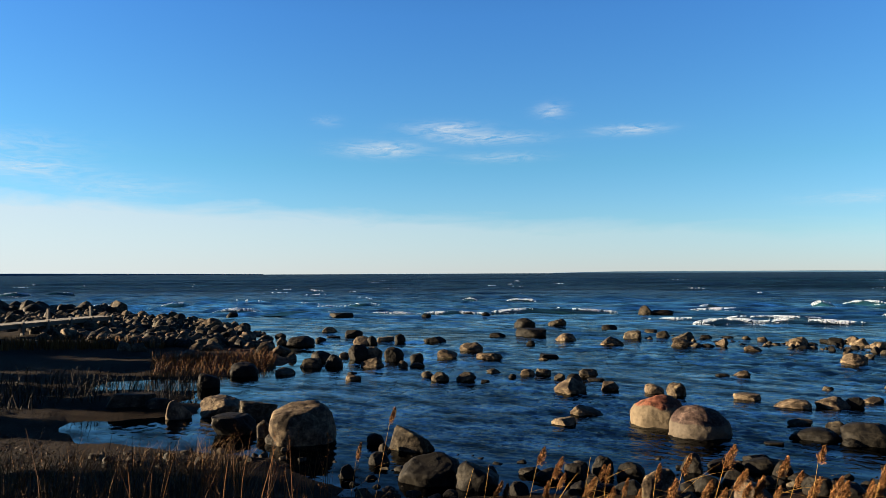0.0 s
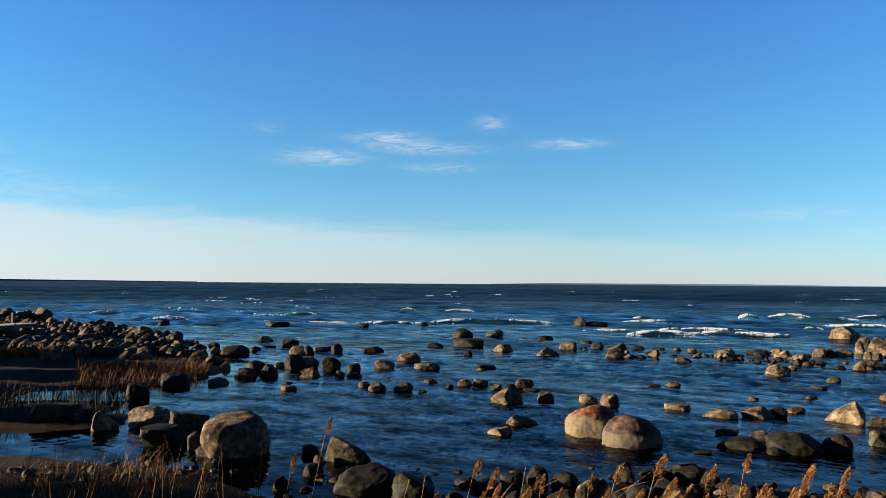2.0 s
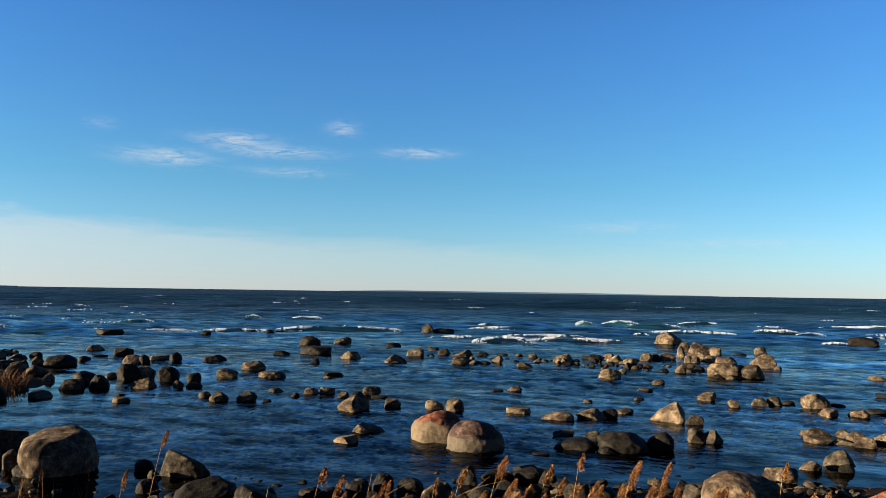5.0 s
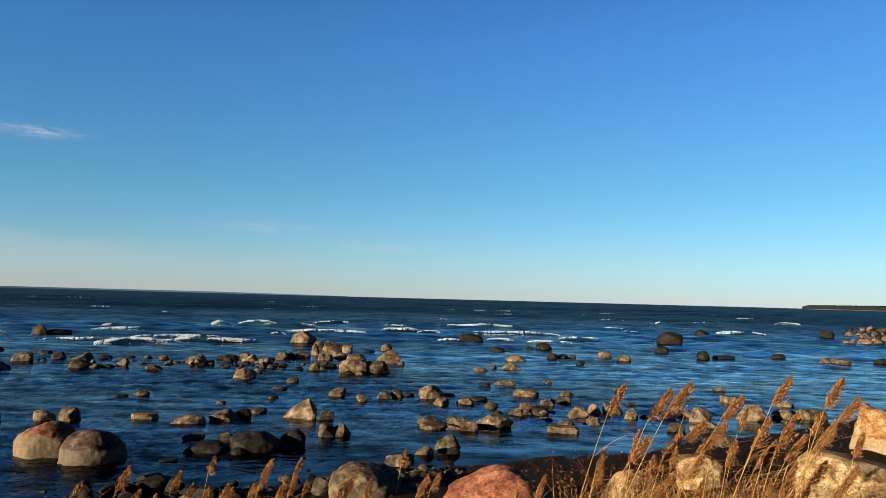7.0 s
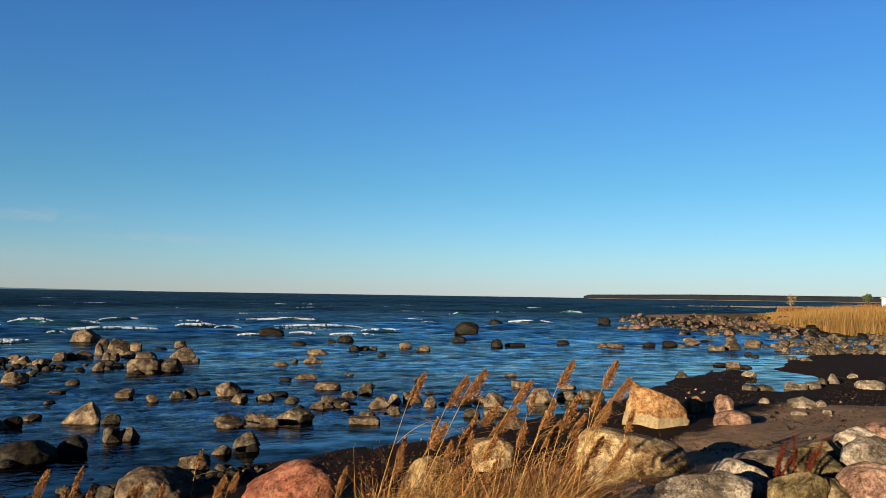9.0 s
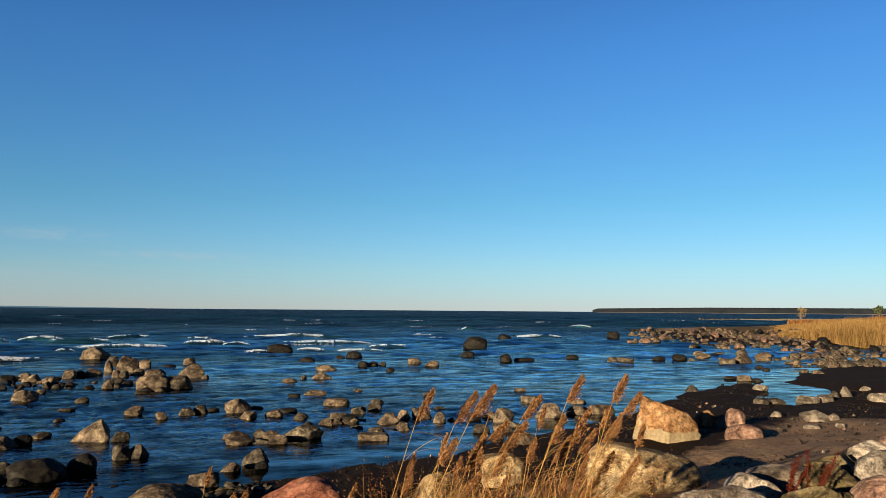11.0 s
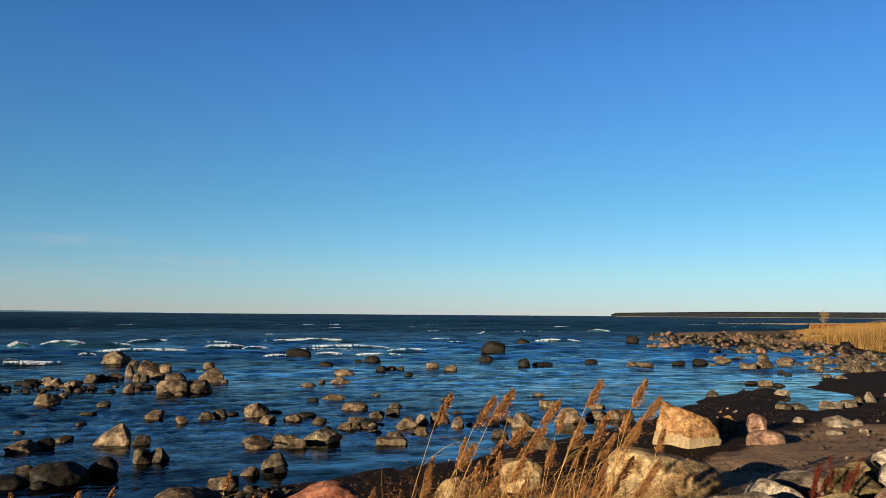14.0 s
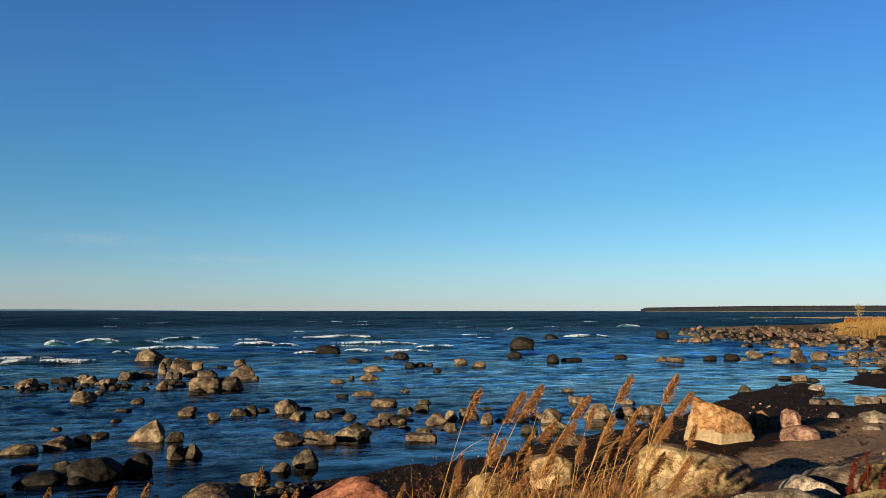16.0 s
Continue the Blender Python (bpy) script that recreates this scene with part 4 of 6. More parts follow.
boulder(13.39, 33.97, 0.00, 0.40, 0.32, 0.19, -22, 131, "grey", level=3)
boulder(11.80, 29.21, 0.00, 0.72, 0.45, 0.19, -22, 132, "tan")
boulder(14.17, 30.69, 0.00, 0.72, 0.58, 0.42, -25, 133, "tan")
boulder(16.26, 32.49, 0.00, 0.67, 0.41, 0.15, -27, 134, "dark", form="flat", level=3)
boulder(16.83, 32.45, 0.00, 0.65, 0.40, 0.15, -27, 135, "dark", form="flat", level=3)
boulder(16.83, 31.04, 0.00, 0.78, 0.62, 0.34, -28, 136, "tan")
boulder(16.79, 29.63, 0.00, 0.63, 0.50, 0.30, -30, 137, "tan", level=3)
boulder(13.23, 24.80, 0.00, 0.83, 0.66, 0.38, -28, 138, "tan")
boulder(14.61, 26.35, 0.00, 0.33, 0.27, 0.18, -29, 139, "grey", level=3)
boulder(15.73, 30.46, 0.00, 0.25, 0.20, 0.17, -27, 140, "dark", form="round", level=3)
boulder(8.56, 22.07, 0.00, 0.47, 0.38, 0.19, -21, 141, "tan", level=3)
boulder(8.03, 22.15, 0.00, 0.40, 0.25, 0.10, -20, 142, "dark", form="round", level=3)
boulder(5.26, 19.21, 0.00, 0.49, 0.39, 0.24, -15, 143, "tan")
boulder(5.64, 18.67, 0.00, 0.48, 0.38, 0.34, -17, 144, "tan")
boulder(7.15, 18.14, 0.00, 0.62, 0.38, 0.16, -22, 145, "tan", form="flat")
boulder(7.72, 17.05, 0.00, 0.80, 0.50, 0.20, -24, 146, "tan")
boulder(8.58, 16.99, 0.00, 0.73, 0.58, 0.25, -27, 147, "tan")
boulder(9.07, 17.01, 0.00, 0.41, 0.33, 0.24, -28, 148, "dark", form="round")
boulder(9.78, 17.60, 0.00, 0.51, 0.40, 0.16, -29, 149, "tan")
boulder(9.65, 19.35, 0.00, 0.32, 0.20, 0.09, -27, 150, "grey", level=3)
boulder(6.99, 15.12, 0.00, 0.46, 0.28, 0.13, -25, 151, "grey")
boulder(6.63, 13.78, 0.00, 0.85, 0.53, 0.23, -26, 152, "dark", form="round", level=5)
boulder(7.40, 14.49, 0.00, 0.42, 0.34, 0.21, -27, 153, "grey")
boulder(7.07, 13.29, 0.00, 0.39, 0.31, 0.15, -28, 154, "dark", form="round")
boulder(5.75, 13.44, 0.00, 0.33, 0.20, 0.06, -23, 155, "dark", form="flat")
boulder(-2.87, 13.72, 0.00, 0.62, 0.50, 0.21, 12, 156, "dark", form="round")
boulder(-3.33, 14.24, 0.00, 0.26, 0.21, 0.32, 13, 157, "grey", level=3)
boulder(-3.83, 15.93, 0.00, 0.79, 0.63, 0.42, 14, 158, "grey")
boulder(-3.93, 14.54, 0.00, 0.86, 0.53, 0.38, 15, 159, "dark", form="flat", level=5)
boulder(-4.76, 16.46, 0.00, 0.86, 0.69, 0.41, 16, 160, "tan")
boulder(-6.94, 17.06, 0.08, 1.08, 0.67, 0.34, 22, 161, "grey", form="flat", level=5)
boulder(-6.28, 16.93, 0.05, 0.56, 0.45, 0.26, 20, 162, "grey")
boulder(-5.54, 16.12, 0.00, 0.54, 0.43, 0.41, 19, 163, "tan")
boulder(-6.27, 20.54, 0.00, 0.60, 0.48, 0.39, 17, 164, "dark", form="round")
boulder(-1.20, 13.62, 0.00, 0.31, 0.25, 0.20, 5, 165, "dark", form="round")
boulder(-0.55, 13.19, 0.00, 0.80, 0.64, 0.43, 2, 166, "grey", level=5)
boulder(-0.99, 12.99, 0.00, 0.22, 0.17, 0.17, 4, 167, "grey", level=3)
boulder(-1.02, 12.21, 0.00, 0.35, 0.28, 0.20, 5, 168, "dark", form="round")
boulder(-1.43, 11.39, 0.00, 0.24, 0.19, 0.21, 7, 169, "dark", form="round", level=3)
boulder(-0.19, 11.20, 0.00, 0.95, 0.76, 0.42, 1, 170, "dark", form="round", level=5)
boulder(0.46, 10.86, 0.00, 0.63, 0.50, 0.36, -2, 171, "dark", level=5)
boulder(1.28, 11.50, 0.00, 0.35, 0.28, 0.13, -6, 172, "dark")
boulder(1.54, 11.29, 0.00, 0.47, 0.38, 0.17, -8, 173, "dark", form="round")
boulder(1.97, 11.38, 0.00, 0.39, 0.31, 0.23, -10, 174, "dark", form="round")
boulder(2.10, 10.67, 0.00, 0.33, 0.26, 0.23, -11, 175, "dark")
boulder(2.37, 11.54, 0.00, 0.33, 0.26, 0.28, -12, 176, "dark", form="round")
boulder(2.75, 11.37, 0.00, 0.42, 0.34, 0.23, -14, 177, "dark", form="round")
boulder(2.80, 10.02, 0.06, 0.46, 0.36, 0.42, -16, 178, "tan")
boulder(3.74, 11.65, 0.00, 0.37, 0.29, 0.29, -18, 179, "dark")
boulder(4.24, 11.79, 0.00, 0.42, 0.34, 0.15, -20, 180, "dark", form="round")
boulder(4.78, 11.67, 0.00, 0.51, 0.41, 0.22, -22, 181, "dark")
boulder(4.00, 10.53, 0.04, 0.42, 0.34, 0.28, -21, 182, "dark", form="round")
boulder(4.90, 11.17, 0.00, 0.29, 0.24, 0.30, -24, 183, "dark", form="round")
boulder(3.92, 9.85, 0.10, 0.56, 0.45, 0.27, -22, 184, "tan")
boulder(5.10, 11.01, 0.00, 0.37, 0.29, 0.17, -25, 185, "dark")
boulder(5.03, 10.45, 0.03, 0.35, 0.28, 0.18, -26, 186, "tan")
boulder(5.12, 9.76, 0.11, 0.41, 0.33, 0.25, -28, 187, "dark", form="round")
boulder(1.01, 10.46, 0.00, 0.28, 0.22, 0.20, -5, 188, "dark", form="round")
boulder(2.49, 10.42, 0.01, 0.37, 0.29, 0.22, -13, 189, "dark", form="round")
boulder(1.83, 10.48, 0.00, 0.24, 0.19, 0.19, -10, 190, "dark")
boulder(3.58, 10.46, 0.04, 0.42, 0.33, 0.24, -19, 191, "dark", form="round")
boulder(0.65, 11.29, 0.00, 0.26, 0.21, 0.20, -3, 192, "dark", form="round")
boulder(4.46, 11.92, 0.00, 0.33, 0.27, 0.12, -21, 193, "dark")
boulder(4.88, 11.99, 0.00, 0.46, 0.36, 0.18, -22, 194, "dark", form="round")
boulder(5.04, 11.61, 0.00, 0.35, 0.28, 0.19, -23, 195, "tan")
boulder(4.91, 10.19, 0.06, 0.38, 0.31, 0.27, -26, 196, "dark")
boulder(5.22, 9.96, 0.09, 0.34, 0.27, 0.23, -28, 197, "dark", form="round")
boulder(6.40, 9.51, 0.12, 0.35, 0.28, 0.27, -34, 198, "grey")
boulder(8.81, 10.72, 0.00, 0.55, 0.44, 0.26, -39, 199, "tan")
boulder(16.91, 29.61, 0.00, 0.58, 0.46, 0.30, -30, 200, "grey", level=3)
boulder(18.68, 31.53, 0.00, 0.59, 0.47, 0.35, -31, 201, "tan", level=3)
boulder(19.28, 31.70, 0.00, 0.55, 0.44, 0.30, -31, 202, "dark", form="round", level=3)
boulder(19.89, 31.65, 0.00, 0.77, 0.62, 0.32, -32, 203, "tan", level=3)
boulder(17.11, 26.31, 0.00, 0.44, 0.35, 0.36, -33, 204, "tan", level=3)
boulder(25.70, 40.85, 0.00, 1.66, 1.32, 0.76, -32, 205, "tan")
boulder(21.93, 32.29, 0.00, 1.06, 0.85, 0.77, -34, 206, "tan")
boulder(23.75, 33.51, 0.00, 0.60, 0.48, 0.48, -35, 207, "tan", level=3)
boulder(24.08, 36.62, 0.00, 0.64, 0.52, 0.51, -33, 208, "grey", level=3)
boulder(21.17, 32.57, 0.00, 0.43, 0.34, 0.60, -33, 209, "tan", level=3)
boulder(20.20, 30.51, 0.00, 0.35, 0.28, 0.33, -34, 210, "tan", level=3)
boulder(20.39, 30.19, 0.00, 0.40, 0.32, 0.30, -34, 211, "grey", level=3)
boulder(21.16, 30.42, 0.00, 0.68, 0.54, 0.32, -35, 212, "tan", level=3)
boulder(21.48, 29.55, 0.00, 0.94, 0.75, 0.33, -36, 213, "tan")
boulder(16.24, 31.78, 0.00, 0.66, 0.52, 0.29, -27, 214, "dark", form="round", level=3)
boulder(17.11, 32.16, 0.00, 0.54, 0.43, 0.30, -28, 215, "tan", level=3)
boulder(27.12, 34.40, 0.00, 0.64, 0.52, 0.38, -38, 216, "tan", level=3)
boulder(22.05, 27.81, 0.00, 1.09, 0.87, 0.61, -38, 217, "tan")
boulder(21.97, 26.80, 0.00, 0.33, 0.27, 0.18, -39, 218, "tan", level=3)
boulder(18.05, 24.87, 0.00, 1.28, 1.02, 0.53, -36, 219, "tan", form="block")
boulder(18.76, 24.41, 0.00, 1.06, 0.85, 0.50, -38, 220, "grey")
boulder(24.75, 32.92, 0.00, 0.67, 0.41, 0.19, -37, 221, "dark", form="round", level=3)
boulder(14.25, 23.28, 0.00, 0.44, 0.35, 0.16, -31, 222, "grey", level=3)
boulder(12.66, 21.45, 0.00, 0.50, 0.31, 0.12, -31, 223, "grey", form="flat", level=3)
boulder(11.40, 19.62, 0.00, 0.29, 0.23, 0.13, -30, 224, "grey", level=3)
boulder(9.78, 19.60, 0.00, 0.28, 0.22, 0.10, -27, 225, "grey", level=3)
boulder(13.45, 19.39, 0.00, 0.54, 0.43, 0.24, -35, 226, "tan")
boulder(13.29, 17.94, 0.00, 0.35, 0.28, 0.23, -37, 227, "tan", level=3)
boulder(14.28, 18.16, 0.00, 0.48, 0.38, 0.23, -38, 228, "grey", level=3)
boulder(14.69, 18.04, 0.00, 0.46, 0.37, 0.27, -39, 229, "grey", level=3)
boulder(15.33, 18.30, 0.00, 0.35, 0.28, 0.11, -40, 230, "dark", form="round", level=3)
boulder(15.59, 17.54, 0.00, 0.76, 0.61, 0.41, -42, 231, "tan")
boulder(14.78, 16.19, 0.00, 0.49, 0.39, 0.23, -42, 232, "tan")
boulder(16.29, 17.55, 0.00, 0.48, 0.30, 0.11, -43, 233, "dark", form="round", level=3)
boulder(15.52, 15.98, 0.00, 0.51, 0.41, 0.20, -44, 234, "tan")
boulder(16.31, 16.24, 0.00, 0.58, 0.36, 0.16, -45, 235, "dark", form="round")
boulder(15.55, 14.98, 0.00, 0.42, 0.33, 0.20, -46, 236, "grey", level=3)
boulder(18.53, 16.32, 0.00, 0.85, 0.53, 0.22, -49, 237, "tan", form="flat")
boulder(15.28, 13.73, 0.00, 0.53, 0.42, 0.18, -48, 238, "tan")
boulder(16.04, 14.00, 0.00, 0.55, 0.44, 0.23, -49, 239, "tan")
boulder(15.75, 13.43, 0.00, 0.54, 0.43, 0.17, -50, 240, "tan")
boulder(16.39, 13.55, 0.00, 0.32, 0.20, 0.05, -50, 241, "dark", form="flat", level=3)
boulder(17.59, 14.66, 0.00, 0.42, 0.34, 0.17, -50, 242, "tan", level=3)
boulder(15.17, 12.70, 0.00, 0.28, 0.22, 0.10, -50, 243, "grey", level=3)
boulder(10.26, 16.36, 0.00, 0.82, 0.66, 0.48, -32, 244, "tan", form="peak")
boulder(10.66, 15.83, 0.00, 0.41, 0.33, 0.24, -34, 245, "grey")
boulder(9.37, 13.86, 0.00, 0.37, 0.30, 0.31, -34, 246, "grey")
boulder(9.66, 13.72, 0.00, 0.41, 0.33, 0.29, -35, 247, "grey")
boulder(8.23, 13.36, 0.00, 0.52, 0.42, 0.36, -32, 248, "dark", form="round")
boulder(12.39, 13.98, 0.00, 0.66, 0.53, 0.20, -42, 249, "tan")
boulder(11.91, 13.30, 0.00, 0.63, 0.39, 0.18, -42, 250, "tan")
boulder(12.88, 13.66, 0.00, 0.38, 0.30, 0.21, -43, 251, "grey", level=3)
boulder(12.65, 13.11, 0.00, 0.41, 0.32, 0.24, -44, 252, "tan")
boulder(12.50, 12.70, 0.00, 0.42, 0.34, 0.23, -45, 253, "tan")
boulder(12.34, 13.05, 0.00, 0.44, 0.27, 0.12, -43, 254, "grey")
boulder(13.32, 12.73, 0.00, 0.92, 0.74, 0.42, -46, 255, "grey")
boulder(10.55, 11.32, 0.00, 0.52, 0.41, 0.34, -43, 256, "grey")
boulder(10.39, 10.99, 0.00, 0.25, 0.20, 0.16, -43, 257, "dark", form="round", level=3)
boulder(9.91, 11.29, 0.00, 0.38, 0.30, 0.18, -41, 258, "tan")
boulder(38.46, 39.16, 0.00, 1.81, 1.12, 0.60, -44, 259, "dark", form="round")
boulder(32.62, 31.01, 0.00, 0.89, 0.55, 0.28, -46, 260, "dark", form="round", level=3)
boulder(35.97, 31.44, 0.00, 0.56, 0.45, 0.20, -49, 261, "dark", form="round", level=3)
boulder(37.48, 31.66, 0.00, 0.97, 0.78, 0.39, -50, 262, "dark", form="round", level=3)
boulder(28.91, 26.15, 0.00, 1.12, 0.69, 0.25, -48, 263, "tan")
boulder(25.08, 22.98, 0.00, 0.90, 0.72, 0.32, -48, 264, "tan", form="peak")
boulder(24.58, 23.57, 0.00, 0.30, 0.24, 0.17, -46, 265, "grey", level=3)
boulder(22.86, 22.61, 0.00, 0.73, 0.45, 0.21, -45, 266, "tan")
boulder(20.28, 18.88, 0.00, 0.82, 0.51, 0.19, -47, 267, "tan")
boulder(19.29, 18.92, 0.00, 0.44, 0.27, 0.13, -46, 268, "dark", form="flat", level=3)
boulder(21.91, 18.33, 0.00, 0.30, 0.24, 0.13, -50, 269, "grey", level=3)
boulder(31.56, 26.01, 0.00, 0.57, 0.46, 0.32, -51, 270, "dark", form="round", level=3)
boulder(32.05, 25.90, 0.00, 0.58, 0.46, 0.19, -51, 271, "grey", level=3)
boulder(37.03, 31.10, 0.00, 0.82, 0.65, 0.40, -50, 272, "dark", form="round", level=3)
boulder(32.48, 26.02, 0.00, 0.49, 0.39, 0.26, -51, 273, "dark", form="round", level=3)
boulder(32.79, 25.69, 0.00, 0.43, 0.34, 0.23, -52, 274, "grey", level=3)
boulder(29.82, 22.85, 0.00, 0.42, 0.33, 0.23, -53, 275, "dark", form="round", level=3)
boulder(34.89, 25.01, 0.00, 0.85, 0.68, 0.38, -54, 276, "tan", level=3)
boulder(34.13, 23.37, 0.00, 0.79, 0.63, 0.34, -56, 277, "tan", level=3)
boulder(51.61, 31.28, 0.00, 1.94, 1.55, 0.98, -59, 278, "dark", form="round")
boulder(42.86, 26.51, 0.00, 0.92, 0.74, 0.38, -58, 279, "dark", form="round", level=3)
boulder(69.62, 38.60, 0.00, 1.40, 1.12, 0.62, -61, 280, "dark", form="round", level=3)
boulder(83.58, 32.30, 0.00, 1.45, 1.16, 0.75, -69, 281, "dark", form="round", level=3)
boulder(40.26, 22.26, 0.00, 0.74, 0.60, 0.45, -61, 282, "dark", form="round", level=3)
boulder(41.62, 21.75, 0.00, 1.27, 0.79, 0.21, -62, 283, "dark", form="round")
boulder(45.82, 20.47, 0.00, 0.85, 0.53, 0.24, -66, 284, "dark", form="round", level=3)
boulder(44.12, 17.10, 0.00, 0.66, 0.53, 0.32, -69, 285, "tan", level=3)
boulder(44.26, 16.36, 0.00, 1.04, 0.64, 0.32, -70, 286, "grey")
boulder(47.88, 15.53, 0.00, 0.85, 0.53, 0.27, -72, 287, "dark", form="round", level=3)
boulder(49.02, 14.56, 0.00, 0.98, 0.78, 0.37, -73, 288, "dark", form="round", level=3)
boulder(21.88, 18.21, 0.00, 0.27, 0.22, 0.13, -50, 289, "grey", level=3)
boulder(19.70, 15.61, 0.00, 0.45, 0.36, 0.16, -52, 290, "grey", level=3)
boulder(18.34, 14.64, 0.00, 0.45, 0.36, 0.21, -51, 291, "grey", level=3)
boulder(17.55, 14.53, 0.00, 0.34, 0.27, 0.20, -50, 292, "grey", level=3)
boulder(16.37, 12.60, 0.00, 0.58, 0.46, 0.31, -52, 293, "tan")
boulder(17.71, 12.45, 0.00, 0.56, 0.45, 0.31, -55, 294, "grey")
boulder(17.18, 12.66, 0.00, 0.41, 0.33, 0.29, -54, 295, "tan", level=3)
boulder(17.25, 11.55, 0.00, 0.35, 0.28, 0.31, -56, 296, "tan", level=3)
boulder(15.66, 11.60, 0.00, 0.46, 0.37, 0.21, -53, 297, "tan")
boulder(15.79, 13.45, 0.00, 0.54, 0.43, 0.25, -50, 298, "dark", form="round")
boulder(15.36, 13.66, 0.00, 0.53, 0.43, 0.20, -48, 299, "tan")
boulder(15.72, 13.33, 0.00, 0.46, 0.37, 0.17, -50, 300, "tan")
boulder(15.13, 12.56, 0.00, 0.22, 0.18, 0.11, -50, 301, "dark", form="round", level=3)
boulder(14.14, 11.31, 0.00, 0.74, 0.46, 0.18, -51, 302, "tan", form="flat")
boulder(14.90, 11.83, 0.00, 0.42, 0.34, 0.18, -52, 303, "grey")
boulder(22.35, 15.46, 0.00, 0.34, 0.27, 0.16, -55, 304, "grey", level=3)
boulder(19.57, 13.10, 0.00, 0.35, 0.28, 0.12, -56, 305, "grey", level=3)
boulder(17.68, 11.45, 0.00, 0.23, 0.19, 0.12, -57, 306, "dark", form="round", level=3)
boulder(25.71, 13.61, 0.00, 0.49, 0.31, 0.15, -62, 307, "grey", level=3)
boulder(22.85, 11.70, 0.00, 0.66, 0.41, 0.24, -63, 308, "tan", form="flat")
boulder(23.56, 10.35, 0.00, 0.57, 0.35, 0.16, -66, 309, "tan")
boulder(18.41, 10.25, 0.00, 0.59, 0.47, 0.41, -61, 310, "tan")
boulder(18.82, 10.98, 0.00, 0.37, 0.30, 0.20, -60, 311, "tan", level=3)
boulder(18.21, 11.05, 0.00, 0.39, 0.32, 0.21, -59, 312, "dark", form="round", level=3)
boulder(17.02, 9.49, 0.00, 0.50, 0.40, 0.17, -61, 313, "tan")
boulder(17.90, 9.69, 0.00, 0.45, 0.36, 0.15, -62, 314, "grey")
boulder(20.07, 9.68, 0.00, 0.82, 0.65, 0.42, -64, 315, "tan")
boulder(21.22, 9.31, 0.00, 0.68, 0.55, 0.26, -66, 316, "tan")
boulder(21.71, 8.81, 0.00, 0.86, 0.69, 0.29, -68, 317, "tan")
boulder(15.52, 8.80, 0.00, 0.33, 0.27, 0.20, -60, 318, "dark", form="round", level=3)
boulder(15.36, 7.99, 0.08, 0.45, 0.36, 0.28, -63, 319, "tan")
boulder(16.66, 9.90, 0.00, 0.43, 0.34, 0.20, -59, 320, "grey")
boulder(52.00, 13.89, 0.00, 1.07, 0.66, 0.36, -75, 321, "tan", level=3)
boulder(53.93, 13.63, 0.00, 0.74, 0.59, 0.25, -76, 322, "dark", form="round", level=3)
boulder(46.93, 11.16, 0.00, 0.96, 0.76, 0.34, -77, 323, "grey", level=3)
boulder(48.20, 10.59, 0.00, 1.09, 0.87, 0.61, -78, 324, "tan")
boulder(52.68, 10.30, 0.00, 1.06, 0.85, 0.49, -79, 325, "tan", level=3)
boulder(55.24, 7.87, 0.00, 1.23, 0.98, 0.42, -82, 326, "tan")
boulder(35.84, 7.82, 0.00, 0.67, 0.54, 0.28, -78, 327, "tan", level=3)
boulder(35.86, 7.29, 0.00, 0.54, 0.33, 0.16, -79, 328, "dark", form="round", level=3)
boulder(36.52, 8.58, 0.00, 0.61, 0.38, 0.14, -77, 329, "dark", form="round", level=3)
boulder(31.70, 6.33, 0.02, 0.59, 0.48, 0.24, -79, 330, "pale", level=3)
boulder(29.75, 8.41, 0.00, 0.46, 0.36, 0.26, -74, 331, "grey", level=3)
boulder(41.03, 5.54, 0.07, 0.58, 0.46, 0.23, -82, 332, "tan", level=3)
boulder(42.69, 6.42, 0.00, 0.48, 0.38, 0.19, -81, 333, "grey", level=3)
boulder(51.34, 9.22, 0.00, 0.46, 0.37, 0.23, -80, 334, "grey", level=3)
boulder(44.28, 8.88, 0.00, 0.40, 0.32, 0.20, -79, 335, "dark", form="round", level=3)
boulder(42.43, 8.16, 0.00, 0.41, 0.33, 0.19, -79, 336, "dark", form="round", level=3)
boulder(66.30, 18.32, 0.00, 0.86, 0.69, 0.37, -75, 337, "dark", form="round", level=3)
boulder(54.33, 9.22, 0.00, 0.53, 0.42, 0.21, -80, 338, "tan", level=3)
boulder(54.18, 8.65, 0.00, 0.61, 0.48, 0.28, -81, 339, "tan", level=3)
boulder(3.05, 16.45, 0.00, 0.72, 0.50, 0.22, -11, 340, "tan", slope=0.5)
boulder(2.38, 15.30, 0.00, 0.50, 0.38, 0.19, -9, 341, "tan", slope=0.2)
boulder(4.12, 16.60, 0.00, 0.22, 0.18, 0.20, -14, 342, "tan")

# ---- stone fields ----
def wedge(a0, a1, r0, r1):
    def spot(rnd):
        a, r = radians(rnd.uniform(a0, a1)), math.sqrt(rnd.uniform(r0 * r0, r1 * r1))
        return r * math.sin(a), r * math.cos(a)
    return spot


def along(a0, r0, a1, r1, spread):
    def spot(rnd):
        f = rnd.random()
        a, r = radians(a0 + (a1 - a0) * f), r0 + (r1 - r0) * f + rnd.gauss(0, spread)
        return r * math.sin(a), r * math.cos(a)
    return spot


def promontory(rnd):
    while True:
        a, r = rnd.uniform(-34, -12.5), rnd.uniform(31, 66)
        x, y = r * math.sin(radians(a)), r * math.cos(radians(a))
        if -1.5 < inland(x, y) and r > 31 + max(0.0, -20.5 - a) * 0.95:
            return x, y


def shallows_bar(rnd):
    a = rnd.uniform(70, 92)
    r = rnd.uniform(76, 122) - (a - 70) * 1.3
    return r * math.sin(radians(a)), r * math.cos(radians(a))


